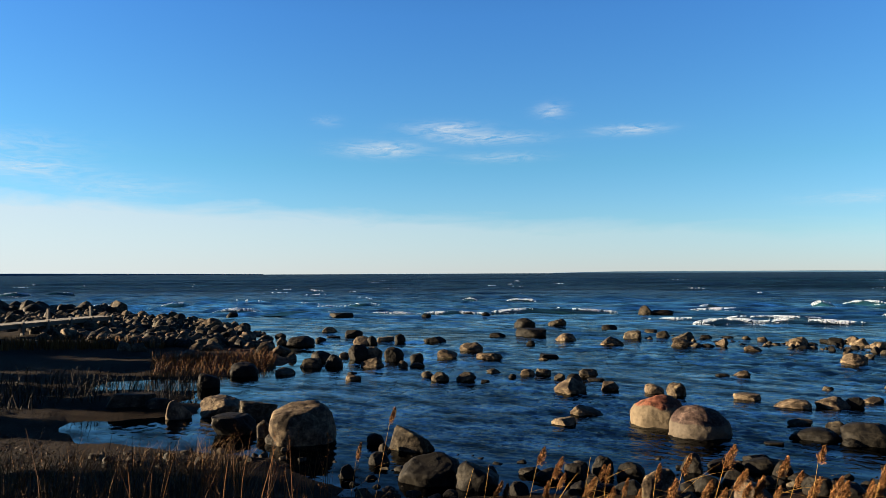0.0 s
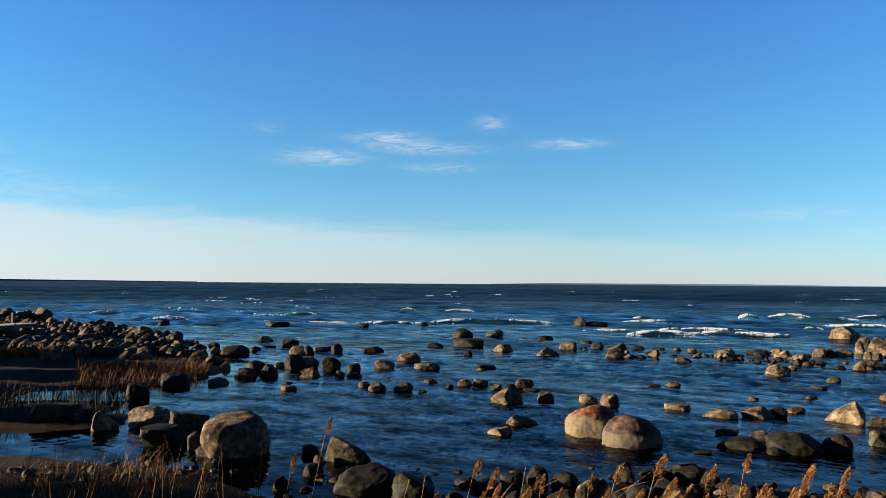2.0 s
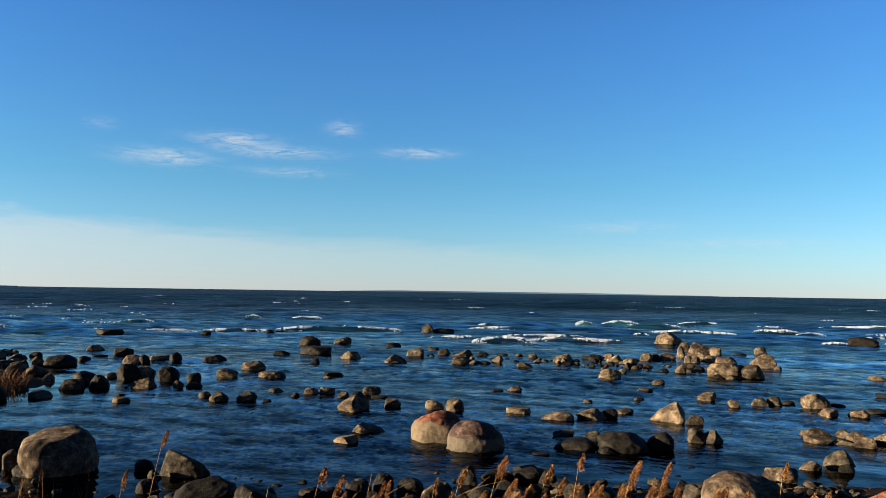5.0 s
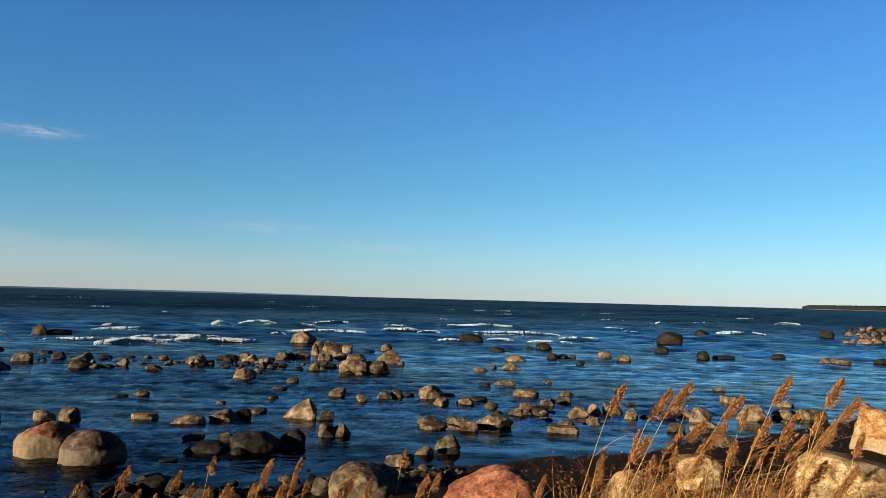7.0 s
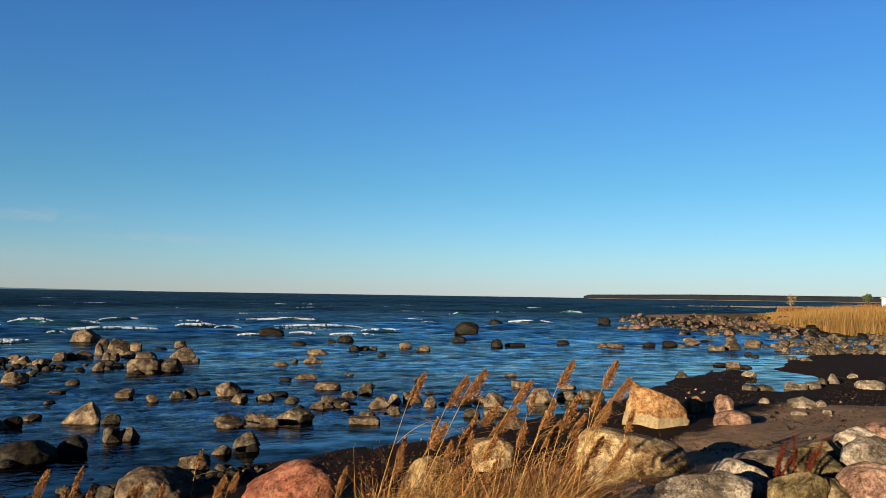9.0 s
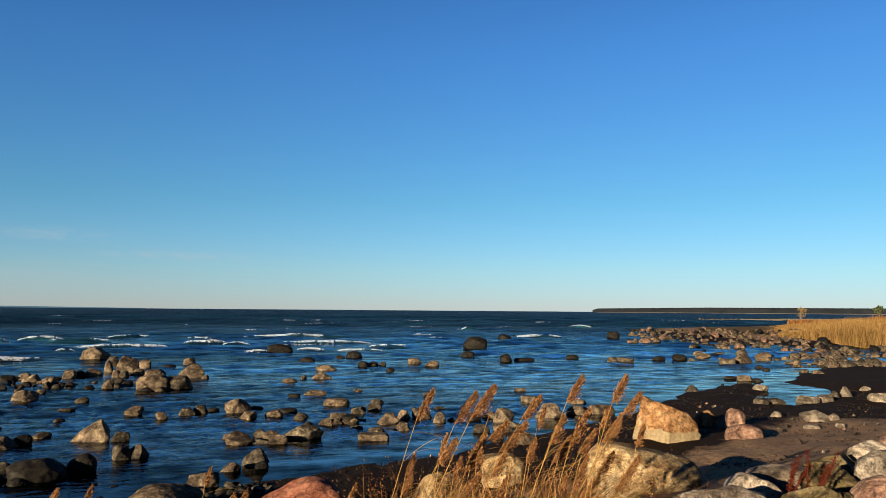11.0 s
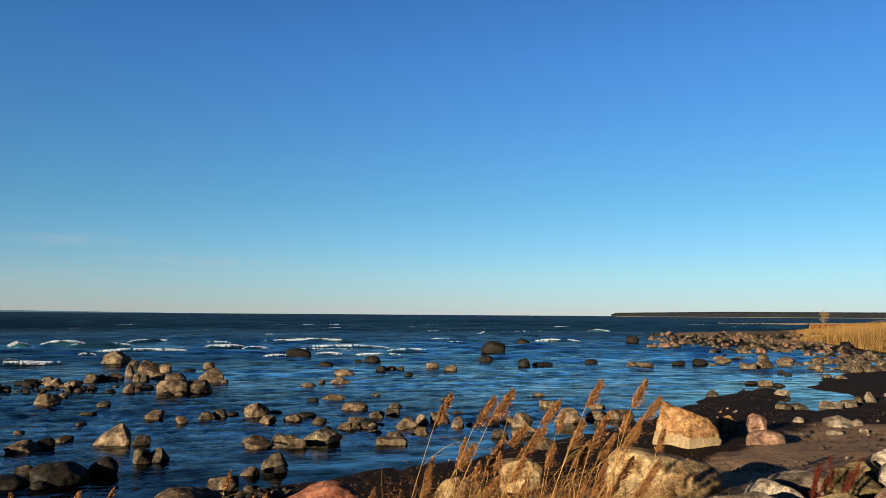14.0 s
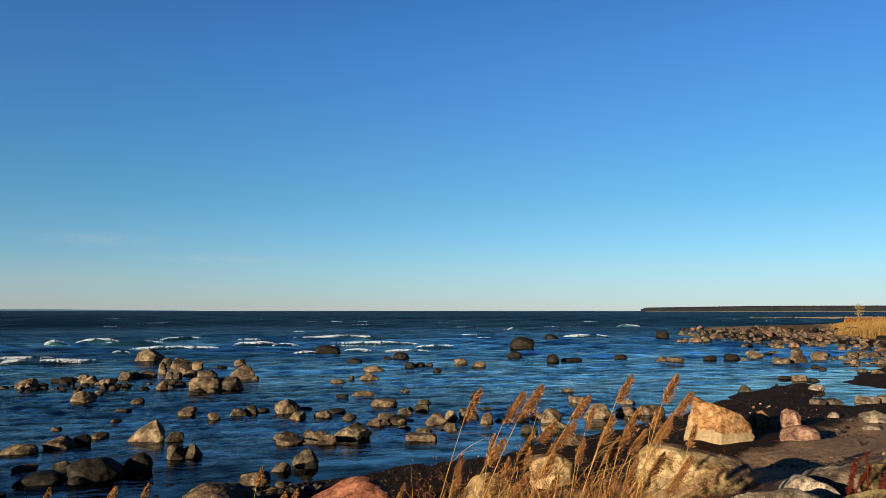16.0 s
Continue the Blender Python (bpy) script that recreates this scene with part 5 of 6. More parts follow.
MIXED = ["tan", "grey", "dark", "grey"]
stone_field("stone_bank", "dense bank of grey and tan boulders on the promontory", 1050, 11, promontory, (0.28, 0.88), ["grey", "dark", "tan", "dark", "grey", "tan"])
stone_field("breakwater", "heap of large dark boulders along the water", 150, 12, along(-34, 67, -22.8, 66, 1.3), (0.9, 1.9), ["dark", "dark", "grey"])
stone_field("stone_bank", "low reef of small dark stones awash", 90, 13, along(22.5, 34.5, 38, 31.5, 0.8), (0.25, 0.7), ["grey", "dark", "tan"])
stone_field("stone_bank", "low reef of small dark stones awash", 50, 14, along(14, 36.5, 22, 34.5, 0.8), (0.2, 0.5), ["dark", "grey"])
stone_field("stone_bank", "sunlit tan stones covering a long gravel spit", 620, 15, shallows_bar, (0.35, 1.15), ["tan", "tan", "pink", "dark", "grey"])
stone_field("stone_bank", "sunlit flat tan stones at the head of an inlet", 330, 16, wedge(80.5, 92, 47, 63), (0.25, 0.9), ["tan", "grey", "tan"])
stone_field("stone_bank", "scattered small tan stones beside the inlet", 70, 17, wedge(74, 84, 48, 80), (0.35, 1.0), ["tan", "dark", "grey"])
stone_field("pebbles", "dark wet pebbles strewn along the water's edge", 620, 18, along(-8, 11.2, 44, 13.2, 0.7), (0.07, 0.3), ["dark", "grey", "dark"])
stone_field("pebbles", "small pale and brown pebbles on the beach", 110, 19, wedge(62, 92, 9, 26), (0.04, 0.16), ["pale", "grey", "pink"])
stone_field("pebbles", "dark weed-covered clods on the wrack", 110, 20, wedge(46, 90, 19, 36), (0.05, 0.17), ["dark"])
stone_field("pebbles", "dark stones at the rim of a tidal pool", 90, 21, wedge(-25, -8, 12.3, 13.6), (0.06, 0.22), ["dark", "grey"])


# ---- surf ----
breaker(-15.0, 62.6, 3.7, 0.27, 1, 1.5)
breaker(-10.6, 58.5, 6.0, 0.19, 2, 1.4)
breaker(-4.4, 56.3, 5.0, 0.16, 3, 1.4)
breaker(0.8, 55.7, 5.5, 0.19, 4, 1.4)
breaker(8.2, 58.8, 9.5, 0.26, 5, 1.5)
breaker(5.8, 80.7, 3.2, 0.43, 6, 1.7)
breaker(2.0, 84.4, 1.7, 0.36, 7, 1.7)
breaker(-26.6, 126.9, 4.3, 0.64, 8, 2.2)
breaker(-29.2, 127.8, 4.5, 0.64, 9, 2.2)
breaker(-19.1, 75.8, 2.8, 0.32, 10, 1.6)
breaker(-5.9, 71.3, 3.0, 0.23, 11, 1.6)
breaker(20.4, 48.1, 3.9, 0.22, 12, 1.3)
breaker(25.8, 49.2, 6.7, 0.19, 13, 1.3)
breaker(20.3, 64.4, 5.9, 0.14, 14, 1.5)
breaker(26.3, 75.4, 1.9, 0.32, 15, 1.6)
breaker(28.9, 78.1, 3.9, 0.33, 16, 1.7)
breaker(17.5, 50.3, 4.8, 0.13, 17, 1.4)
breaker(23.7, 52.9, 6.4, 0.16, 18, 1.4)
breaker(31.1, 73.0, 5.4, 0.31, 19, 1.6)
breaker(30.3, 56.7, 1.3, 0.22, 20, 1.4)
breaker(45.5, 87.1, 6.6, 0.37, 21, 1.8)
breaker(47.7, 68.6, 8.1, 0.22, 22, 1.6)
breaker(50.3, 56.8, 3.3, 0.10, 23, 1.4)
breaker(19.2, 68.3, 2.0, 0.22, 24, 1.6)
breaker(34.4, 83.6, 4.6, 0.40, 25, 1.7)
breaker(33.8, 64.3, 6.6, 0.17, 26, 1.5)
breaker(39.3, 68.2, 3.9, 0.29, 27, 1.6)
breaker(45.7, 84.3, 11.2, 0.36, 28, 1.7)
breaker(52.5, 63.2, 3.4, 0.17, 29, 1.5)
breaker(43.0, 55.1, 2.2, 0.13, 30, 1.4)
breaker(46.7, 57.7, 2.1, 0.13, 31, 1.4)
breaker(56.0, 80.7, 2.3, 0.26, 32, 1.7)
breaker(58.4, 121.1, 2.6, 0.51, 33, 2.1)
breaker(63.5, 91.6, 5.1, 0.29, 34, 1.8)
breaker(66.5, 143.7, 4.2, 0.64, 35, 2.4)
breaker(71.5, 121.0, 2.7, 0.38, 36, 2.1)
breaker(41.4, 66.2, 2.2, 0.21, 37, 1.5)


def whitecaps(count, seed):
    """Flecks of foam where the wind tears the far waves."""
    rnd = random.Random(seed)
    verts, faces = [], []
    for _ in range(count):
        a, r = radians(rnd.uniform(-33, 95)), 70 * math.exp(rnd.uniform(0, 1.5))
        x, y = r * math.sin(a), r * math.cos(a)
        if inland(x, y) > -8:
            continue
        length, wide = rnd.uniform(0.5, 2.6) * (0.6 + r / 220), 0.10 + r / 1100
        for _ in range(rnd.randrange(8, 26)):
            dx, size = rnd.gauss(0, length / 2), wide * rnd.uniform(0.25, 0.7)
            px, py = x + dx * math.cos(a), y - dx * math.sin(a) + rnd.gauss(0, wide)
            pz, base = float(sea_height(np.array(px), np.array(py))), len(verts)
            for k in range(5):
                b = k * math.tau / 5
                verts.append((px + 1.6 * size * math.cos(b + a) * rnd.uniform(0.7, 1.3), py + size * math.sin(b + a), pz - 0.02))
            verts.append((px, py, pz + size * rnd.uniform(0.4, 0.9)))
            faces += [(base + k, base + (k + 1) % 5, base + 5) for k in range(5)]
    ob = mesh_object("whitecaps", verts, faces, FOAM)
    return tagged(ob, "scattered white foam flecks on far waves", "foam", kind="stuff")


whitecaps(75, 5)


# ---- plants ----
WIND = Vector((0.82, -0.57, 0.0))


def tube(points, radii_, sides=5):
    verts, faces = [], []
    for i, (p, r) in enumerate(zip(points, radii_)):
        a = (points[min(i + 1, len(points) - 1)] - points[max(i - 1, 0)]).normalized()
        u = a.cross(Vector((0.3, 0.9, 0.1))).normalized()
        v = a.cross(u)
        for k in range(sides):
            b = k * math.tau / sides
            verts.append(p + (u * math.cos(b) + v * math.sin(b)) * r)
    for i in range(len(points) - 1):
        for k in range(sides):
            k2 = (k + 1) % sides
            faces.append((i * sides + k, i * sides + k2, (i + 1) * sides + k2, (i + 1) * sides + k))
    return verts, faces


def ribbon(verts, faces, points, widths, side):
    """A thin leaf, folded along its midrib."""
    base = len(verts)
    for p, w in zip(points, widths):
        verts += [p - side * w / 2, p + Vector((0, 0, -w * 0.25)), p + side * w / 2]
    for i in range(len(points) - 1):
        q = base + i * 3
        faces += [(q, q + 3, q + 4, q + 1), (q + 1, q + 4, q + 5, q + 2)]


def plume_mesh(root, axis, length, rnd, full):
    """The feathery seed head: drooping sprays of small scales on the side away from the wind."""
    verts, faces = [], []
    for _ in range(int(1300 * length * full)):
        s = rnd.random() ** 0.9
        spread = length * 0.52 * full * (1.05 - s) ** 0.6 * rnd.uniform(0.4, 1.0)
        way = (axis * rnd.uniform(0.9, 1.7) + WIND * rnd.uniform(-0.1, 0.75) + Vector((rnd.gauss(0, 0.2), rnd.gauss(0, 0.2), rnd.gauss(-0.15, 0.18)))).normalized()
        start = root + axis * (s * length * 0.84) + WIND * (0.16 * length * s * s)
        for k in range(6):
            p = start + way * (spread * (k + 0.4) / 6) + Vector((rnd.gauss(0, 0.003), rnd.gauss(0, 0.003), -0.045 * (k / 5) ** 2))
            size = rnd.uniform(0.0016, 0.0034)
            tilt = (way + Vector((rnd.gauss(0, 0.25), rnd.gauss(0, 0.25), rnd.gauss(0, 0.25)))).normalized()
            side = tilt.cross(Vector((rnd.gauss(0, 1), rnd.gauss(0, 1), rnd.gauss(0, 1)))).normalized()
            base = len(verts)
            verts += [p - tilt * size * 4.5, p + side * size * 0.75, p + tilt * size * 4.5, p - side * size * 0.75]
            faces.append((base, base + 1, base + 2, base + 3))
    return verts, faces


def reed(x, y, height, lean, seed, plume):
    rnd = random.Random(seed + 500)
    top = new("reed")
    top.matrix_world = pose(x, y, height_at(x, y) - 0.03)
    bend = rnd.uniform(1.05, 1.5)
    plume *= rnd.uniform(0.6, 1.05)
    full = rnd.uniform(0.7, 1.25)
    head = Vector((rnd.gauss(0, 0.03), rnd.gauss(0, 0.03), 0))

    def at(s):
        return WIND * (lean * height * s ** bend) + head * s * height + Vector((0, 0, height * s))

    cut = 1.0 - (plume * 0.8 / height if plume else 0)
    points = [at(i / 9 * (cut + (1 - cut) * 0.6)) for i in range(10)]
    thick = rnd.uniform(0.0032, 0.0046)
    v, f = tube(points, [thick * (1 - 0.06 * i) for i in range(10)])
    mesh_object("stem", v, f, STEM, top)
    for _ in range(rnd.randrange(4, 9)):
        s = rnd.uniform(0.2, 0.95) * cut
        start, length = at(s), rnd.uniform(0.18, 0.55)
        way = (WIND * rnd.uniform(0.6, 1.2) + Vector((rnd.gauss(0, 0.35), rnd.gauss(0, 0.35), rnd.uniform(0.0, 0.7)))).normalized()
        drop = rnd.uniform(0.1, 0.5)
        pts = [start + way * (length * k / 5) - Vector((0, 0, drop * length * (k / 5) ** 2)) for k in range(6)]
        v, f = [], []
        ribbon(v, f, pts, [0.003, 0.007, 0.008, 0.007, 0.005, 0.001], way.cross(Vector((0, 0, 1))).normalized())
        mesh_object("leaf", v, f, STEM, top)
    if plume:
        root = at(cut)
        axis = (at(1.0) - root).normalized()
        v, f = plume_mesh(root, axis, plume, rnd, full)
        mesh_object("plume", v, f, PLUME, top, smooth=False)
    what = "dry golden reed with a drooping brown plume bent by wind" if plume else "dry golden reed stalk without its plume"
    return tagged(top, what, "reed", "reeds on the bank")


def blades(name, label, mat, count, seed, spot, tall, width, lean, heads=0.0, sprawl=0.0, taller=None):
    """Grass or reeds too many to count."""
    rnd = random.Random(seed)
    verts, faces = [], []
    for _ in range(count):
        x, y = spot(rnd)
        h = rnd.uniform(*tall) * (taller(x, y) if taller else 1)
        z = height_at(x, y) - 0.02
        side = Vector((rnd.gauss(0, 1), rnd.gauss(0, 1), 0)).normalized()
        tip = WIND * (lean * h * rnd.uniform(0.2, 1.6)) + Vector((rnd.gauss(0, 0.13 + sprawl), rnd.gauss(0, 0.13 + sprawl), 0)) * h
        w = width * rnd.uniform(0.6, 1.4)
        base = len(verts)
        for s, k in ((0, 1.0), (0.55, 0.8), (1.0, 0.15)):
            p = Vector((x, y, z)) + tip * s * s + Vector((0, 0, h * s * (1 - sprawl * 0.5 * s)))
            verts += [p - side * w * k / 2, p + side * w * k / 2]
        faces += [(base, base + 1, base + 3, base + 2), (base + 2, base + 3, base + 5, base + 4)]
        if rnd.random() < heads:
            end = Vector((x, y, z)) + tip + Vector((0, 0, h))
            for _ in range(14):
                p = end + Vector((rnd.gauss(0, 0.012), rnd.gauss(0, 0.012), -rnd.random() * 0.22 * h))
                size = rnd.uniform(0.004, 0.009)
                d = Vector((rnd.gauss(0, 1), rnd.gauss(0, 1), rnd.gauss(0, 1))).normalized()
                e = d.cross(Vector((0.2, 0.5, 1))).normalized()
                base = len(verts)
                verts += [p - d * size, p + e * size * 0.7, p + d * size, p - e * size * 0.7]
                faces.append((base, base + 1, base + 2, base + 3))
    ob = mesh_object(name, verts, faces, mat, smooth=False)
    return tagged(ob, label, name.replace("_", " "), kind="stuff")


def on_land(spot, low=0.15):
    def pick(rnd):
        for _ in range(60):
            x, y = spot(rnd)
            if inland(x, y) > low:
                break
        return x, y
    return pick


def reed_bed_spot(rnd):
    a = 80.2 + 12.8 * rnd.random() - abs(rnd.gauss(0, 0.5))
    front = 92 - max(0.0, min(1.0, (a - 80) / 5)) * 15
    r = front + 70 * rnd.random() ** 1.6
    return r * math.sin(radians(a)), r * math.cos(radians(a))


def bed_height(x, y):
    return min(1.0, 0.12 + max(0.0, math.degrees(math.atan2(x, y)) - 79.8) / 5.0) * (1 + 0.25 * fbm(x * 0.11, y * 0.11, 7, 3))


blades("reed_bed", "wide bed of golden dry reeds behind the stones", GOLD, 46000, 31, reed_bed_spot, (0.8, 2.0), 0.032, 0.16, taller=bed_height)
blades("brushwood", "low reddish-brown brush beyond the reed bed", RUST, 1500, 32, wedge(80.5, 85, 170, 200), (0.5, 1.3), 0.2, 0.1)
blades("sedge", "rusty orange sedge along the pool", RUST, 2100, 33, on_land(wedge(-20.8, -12.4, 22.8, 27.5)), (0.08, 0.48), 0.013, 0.3, sprawl=0.25)
blades("sedge", "rusty orange sedge below the stone bank", RUST, 1800, 34, on_land(wedge(-32, -20, 30.5, 33.5)), (0.15, 0.4), 0.03, 0.15)
# near-black blades: the inlet's shade is put into their colour
blades("sedge", "withered sedge over the inlet, its shade in the colour", WRACK_AND_SHADE, 900, 35, wedge(-31, -17.6, 18.6, 23.5), (0.2, 0.7), 0.014, 0.3, sprawl=0.25)
blades("withered_weeds", "tangle of brown withered weeds and grass on the bank", WEED, 5200, 36, on_land(wedge(-36, -14, 4.6, 13.0)), (0.06, 0.6), 0.007, 0.2, heads=0.15, sprawl=0.38)
blades("withered_weeds", "brown withered weeds beside the dark mud", WEED, 900, 37, on_land(wedge(-18, -2, 5.2, 9.5)), (0.12, 0.5), 0.006, 0.12, heads=0.15, sprawl=0.15)
blades("withered_weeds", "tall rusty weed stalks with seed heads", RUST, 380, 38, on_land(wedge(-33, -8, 5.6, 10.0)), (0.5, 1.15), 0.008, 0.06, heads=1.0)
blades("dry_grass", "yellow dry grass between the boulders", STEM, 1100, 39, wedge(52, 71, 4.6, 8.2), (0.06, 0.22), 0.008, 0.3, sprawl=0.45)
blades("dry_grass", "yellow dry grass between the boulders", STEM, 700, 40, wedge(72, 93, 7.0, 12.0), (0.04, 0.12), 0.007, 0.25, sprawl=0.5)
blades("reed_litter", "broken reed stems and leaves lying over each other", STEM, 900, 41, wedge(50.5, 65.5, 4.9, 6.0), (0.3, 0.9), 0.006, 0.5, sprawl=0.22)
blades("reed_litter", "brown broken reeds bent by the wind", PLUME, 2600, 42, wedge(51, 65.5, 5.0, 6.2), (0.25, 0.9), 0.007, 0.55, heads=0.35, sprawl=0.25)
blades("reed_litter", "low brown reeds along the bank", PLUME, 900, 43, wedge(3, 44, 5.6, 7.0), (0.25, 0.75), 0.008, 0.35, heads=0.5, sprawl=0.2)

blades("wrack", "dark tangled seaweed heaped on the beach", WRACK_AND_SHADE, 7000, 44, on_land(wedge(44, 92, 12.5, 37), 0.05), (0.03, 0.10), 0.03, 0.4, sprawl=0.9)
blades("wrack", "dark tangled seaweed around the tidal pool", WRACK_AND_SHADE, 2500, 45, on_land(wedge(-32, -6, 10, 21), 0.05), (0.02, 0.08), 0.025, 0.4, sprawl=0.9)
reed(-0.71, 6.66, 1.67, 0.19, 2, 0.22)
reed(-0.89, 6.51, 1.35, 0.19, 3, 0.22)
reed(0.57, 6.51, 1.33, 0.21, 4, 0.22)
reed(0.61, 6.34, 1.28, 0.29, 5, 0.22)
reed(1.03, 6.19, 1.25, 0.15, 6, 0)
reed(-0.03, 5.99, 1.22, 0.28, 7, 0)
reed(0.20, 5.98, 1.22, 0.12, 8, 0)
reed(0.18, 6.25, 1.09, 0.27, 9, 0.22)
reed(0.43, 6.14, 1.04, 0.11, 10, 0.22)
reed(0.99, 6.25, 1.21, 0.25, 11, 0.22)
reed(1.28, 6.44, 1.15, 0.14, 12, 0.22)
reed(1.58, 6.26, 1.19, 0.14, 13, 0.22)
reed(1.64, 6.09, 1.29, 0.26, 14, 0.22)
reed(1.80, 5.81, 1.36, 0.21, 15, 0.22)
reed(1.89, 5.89, 1.22, 0.27, 16, 0.22)
reed(2.18, 5.74, 1.12, 0.15, 17, 0.22)
reed(2.41, 5.97, 1.25, 0.17, 18, 0.22)
reed(2.35, 5.80, 1.16, 0.23, 19, 0.22)
reed(2.51, 5.48, 1.35, 0.13, 20, 0.22)
reed(2.47, 5.51, 1.17, 0.22, 21, 0.22)
reed(2.88, 5.51, 1.09, 0.12, 22, 0.22)
reed(2.87, 5.40, 1.14, 0.15, 23, 0.22)
reed(1.24, 5.96, 1.09, 0.21, 24, 0.22)
reed(0.89, 6.38, 1.12, 0.29, 25, 0.22)
reed(0.70, 6.20, 1.15, 0.27, 26, 0.22)
reed(1.58, 5.96, 1.11, 0.17, 27, 0.22)
reed(1.74, 5.81, 1.10, 0.19, 28, 0.22)
reed(2.06, 5.92, 1.07, 0.25, 29, 0.22)
reed(2.44, 5.87, 1.08, 0.27, 30, 0.22)
reed(2.62, 5.55, 1.07, 0.23, 31, 0.22)
reed(1.34, 5.81, 1.04, 0.16, 32, 0.22)
reed(1.73, 5.62, 1.08, 0.27, 33, 0.22)
reed(2.18, 5.52, 1.07, 0.16, 34, 0.22)
reed(0.70, 6.02, 1.08, 0.12, 35, 0.22)
reed(1.07, 5.99, 1.06, 0.20, 36, 0.22)
reed(2.45, 5.64, 1.14, 0.25, 37, 0.22)
reed(2.49, 5.51, 1.13, 0.29, 38, 0.22)
reed(2.81, 5.55, 1.09, 0.18, 39, 0.22)
reed(2.83, 5.43, 1.16, 0.21, 40, 0.22)
reed(2.99, 5.22, 1.26, 0.19, 41, 0.22)
reed(3.18, 5.22, 1.10, 0.16, 42, 0.22)
reed(2.90, 5.27, 1.11, 0.18, 43, 0.22)
reed(3.93, 4.91, 1.19, 0.13, 44, 0.22)
reed(3.86, 4.82, 1.01, 0.27, 45, 0.22)
reed(3.84, 4.70, 1.01, 0.29, 46, 0.22)
reed(3.26, 5.04, 1.07, 0.26, 47, 0.22)
reed(3.51, 4.86, 1.01, 0.13, 48, 0.22)
reed(4.02, 3.26, 1.54, 0.25, 49, 0.38)
reed(4.24, 3.20, 1.48, 0.36, 50, 0.38)
reed(4.28, 3.21, 1.53, 0.44, 51, 0.38)
reed(3.99, 3.33, 1.22, 0.52, 52, 0.38)
reed(4.10, 3.21, 1.08, 0.26, 53, 0.22)
reed(4.36, 2.92, 1.41, 0.59, 54, 0.38)
reed(4.53, 2.57, 1.48, 0.41, 55, 0.38)
reed(4.90, 2.23, 1.42, 0.28, 56, 0.38)
reed(4.65, 2.44, 1.35, 0.64, 57, 0.38)
reed(5.05, 2.49, 1.20, 0.28, 58, 0.38)
reed(5.30, 2.32, 1.16, 0.18, 59, 0.22)
reed(4.33, 3.24, 1.28, 0.62, 60, 0.38)
reed(4.74, 2.59, 1.18, 0.36, 61, 0.38)
reed(4.63, 3.16, 1.24, 0.58, 62, 0.38)
reed(4.55, 3.08, 1.13, 0.25, 63, 0.38)
reed(5.00, 2.33, 1.13, 0.47, 64, 0.38)
reed(4.76, 2.58, 1.02, 0.18, 65, 0.22)
reed(4.64, 2.84, 0.99, 0.15, 66, 0.22)
reed(4.42, 3.02, 0.98, 0.14, 67, 0.22)
reed(4.19, 3.31, 0.95, 0.21, 68, 0.22)
reed(4.31, 3.83, 0.88, 0.16, 69, 0.22)
reed(4.27, 4.03, 0.79, 0.17, 70, 0.22)
reed(2.74, 5.38, 1.30, 0.28, 71, 0.22)
reed(3.03, 5.19, 1.14, 0.14, 72, 0.22)
reed(3.38, 4.95, 1.06, 0.13, 73, 0.22)
reed(4.08, 3.30, 0.78, 0.23, 74, 0)
reed(4.96, 2.17, 1.04, 0.15, 75, 0)
reed(4.72, 2.42, 0.90, 0.22, 76, 0)
reed(4.63, 2.66, 0.90, 0.17, 77, 0)
reed(4.66, 3.08, 1.08, 0.26, 79, 0.38)
reed(4.98, 2.73, 1.03, 0.44, 80, 0.38)
reed(4.96, 2.51, 1.07, 0.45, 81, 0.38)
reed(5.41, 2.33, 1.11, 0.18, 82, 0.22)
reed(4.60, 2.93, 0.99, 0.35, 83, 0.38)
reed(5.13, 2.77, 0.96, 0.16, 84, 0.22)
reed(4.95, 2.37, 0.87, 0.26, 85, 0.38)
reed(4.96, 2.30, 0.89, 0.49, 86, 0.38)
reed(5.44, 2.06, 1.00, 0.15, 87, 0.22)
reed(5.12, 2.16, 0.84, 0.51, 88, 0.38)
reed(4.29, 3.16, 0.94, 0.50, 89, 0.38)
reed(4.62, 2.89, 0.82, 0.44, 90, 0.38)
reed(4.91, 2.36, 0.74, 0.14, 91, 0.22)
reed(4.71, 3.29, 1.12, 0.15, 92, 0.22)
reed(4.71, 2.35, 0.77, 0.60, 93, 0.38)
reed(5.15, 2.82, 1.22, 0.22, 94, 0.22)


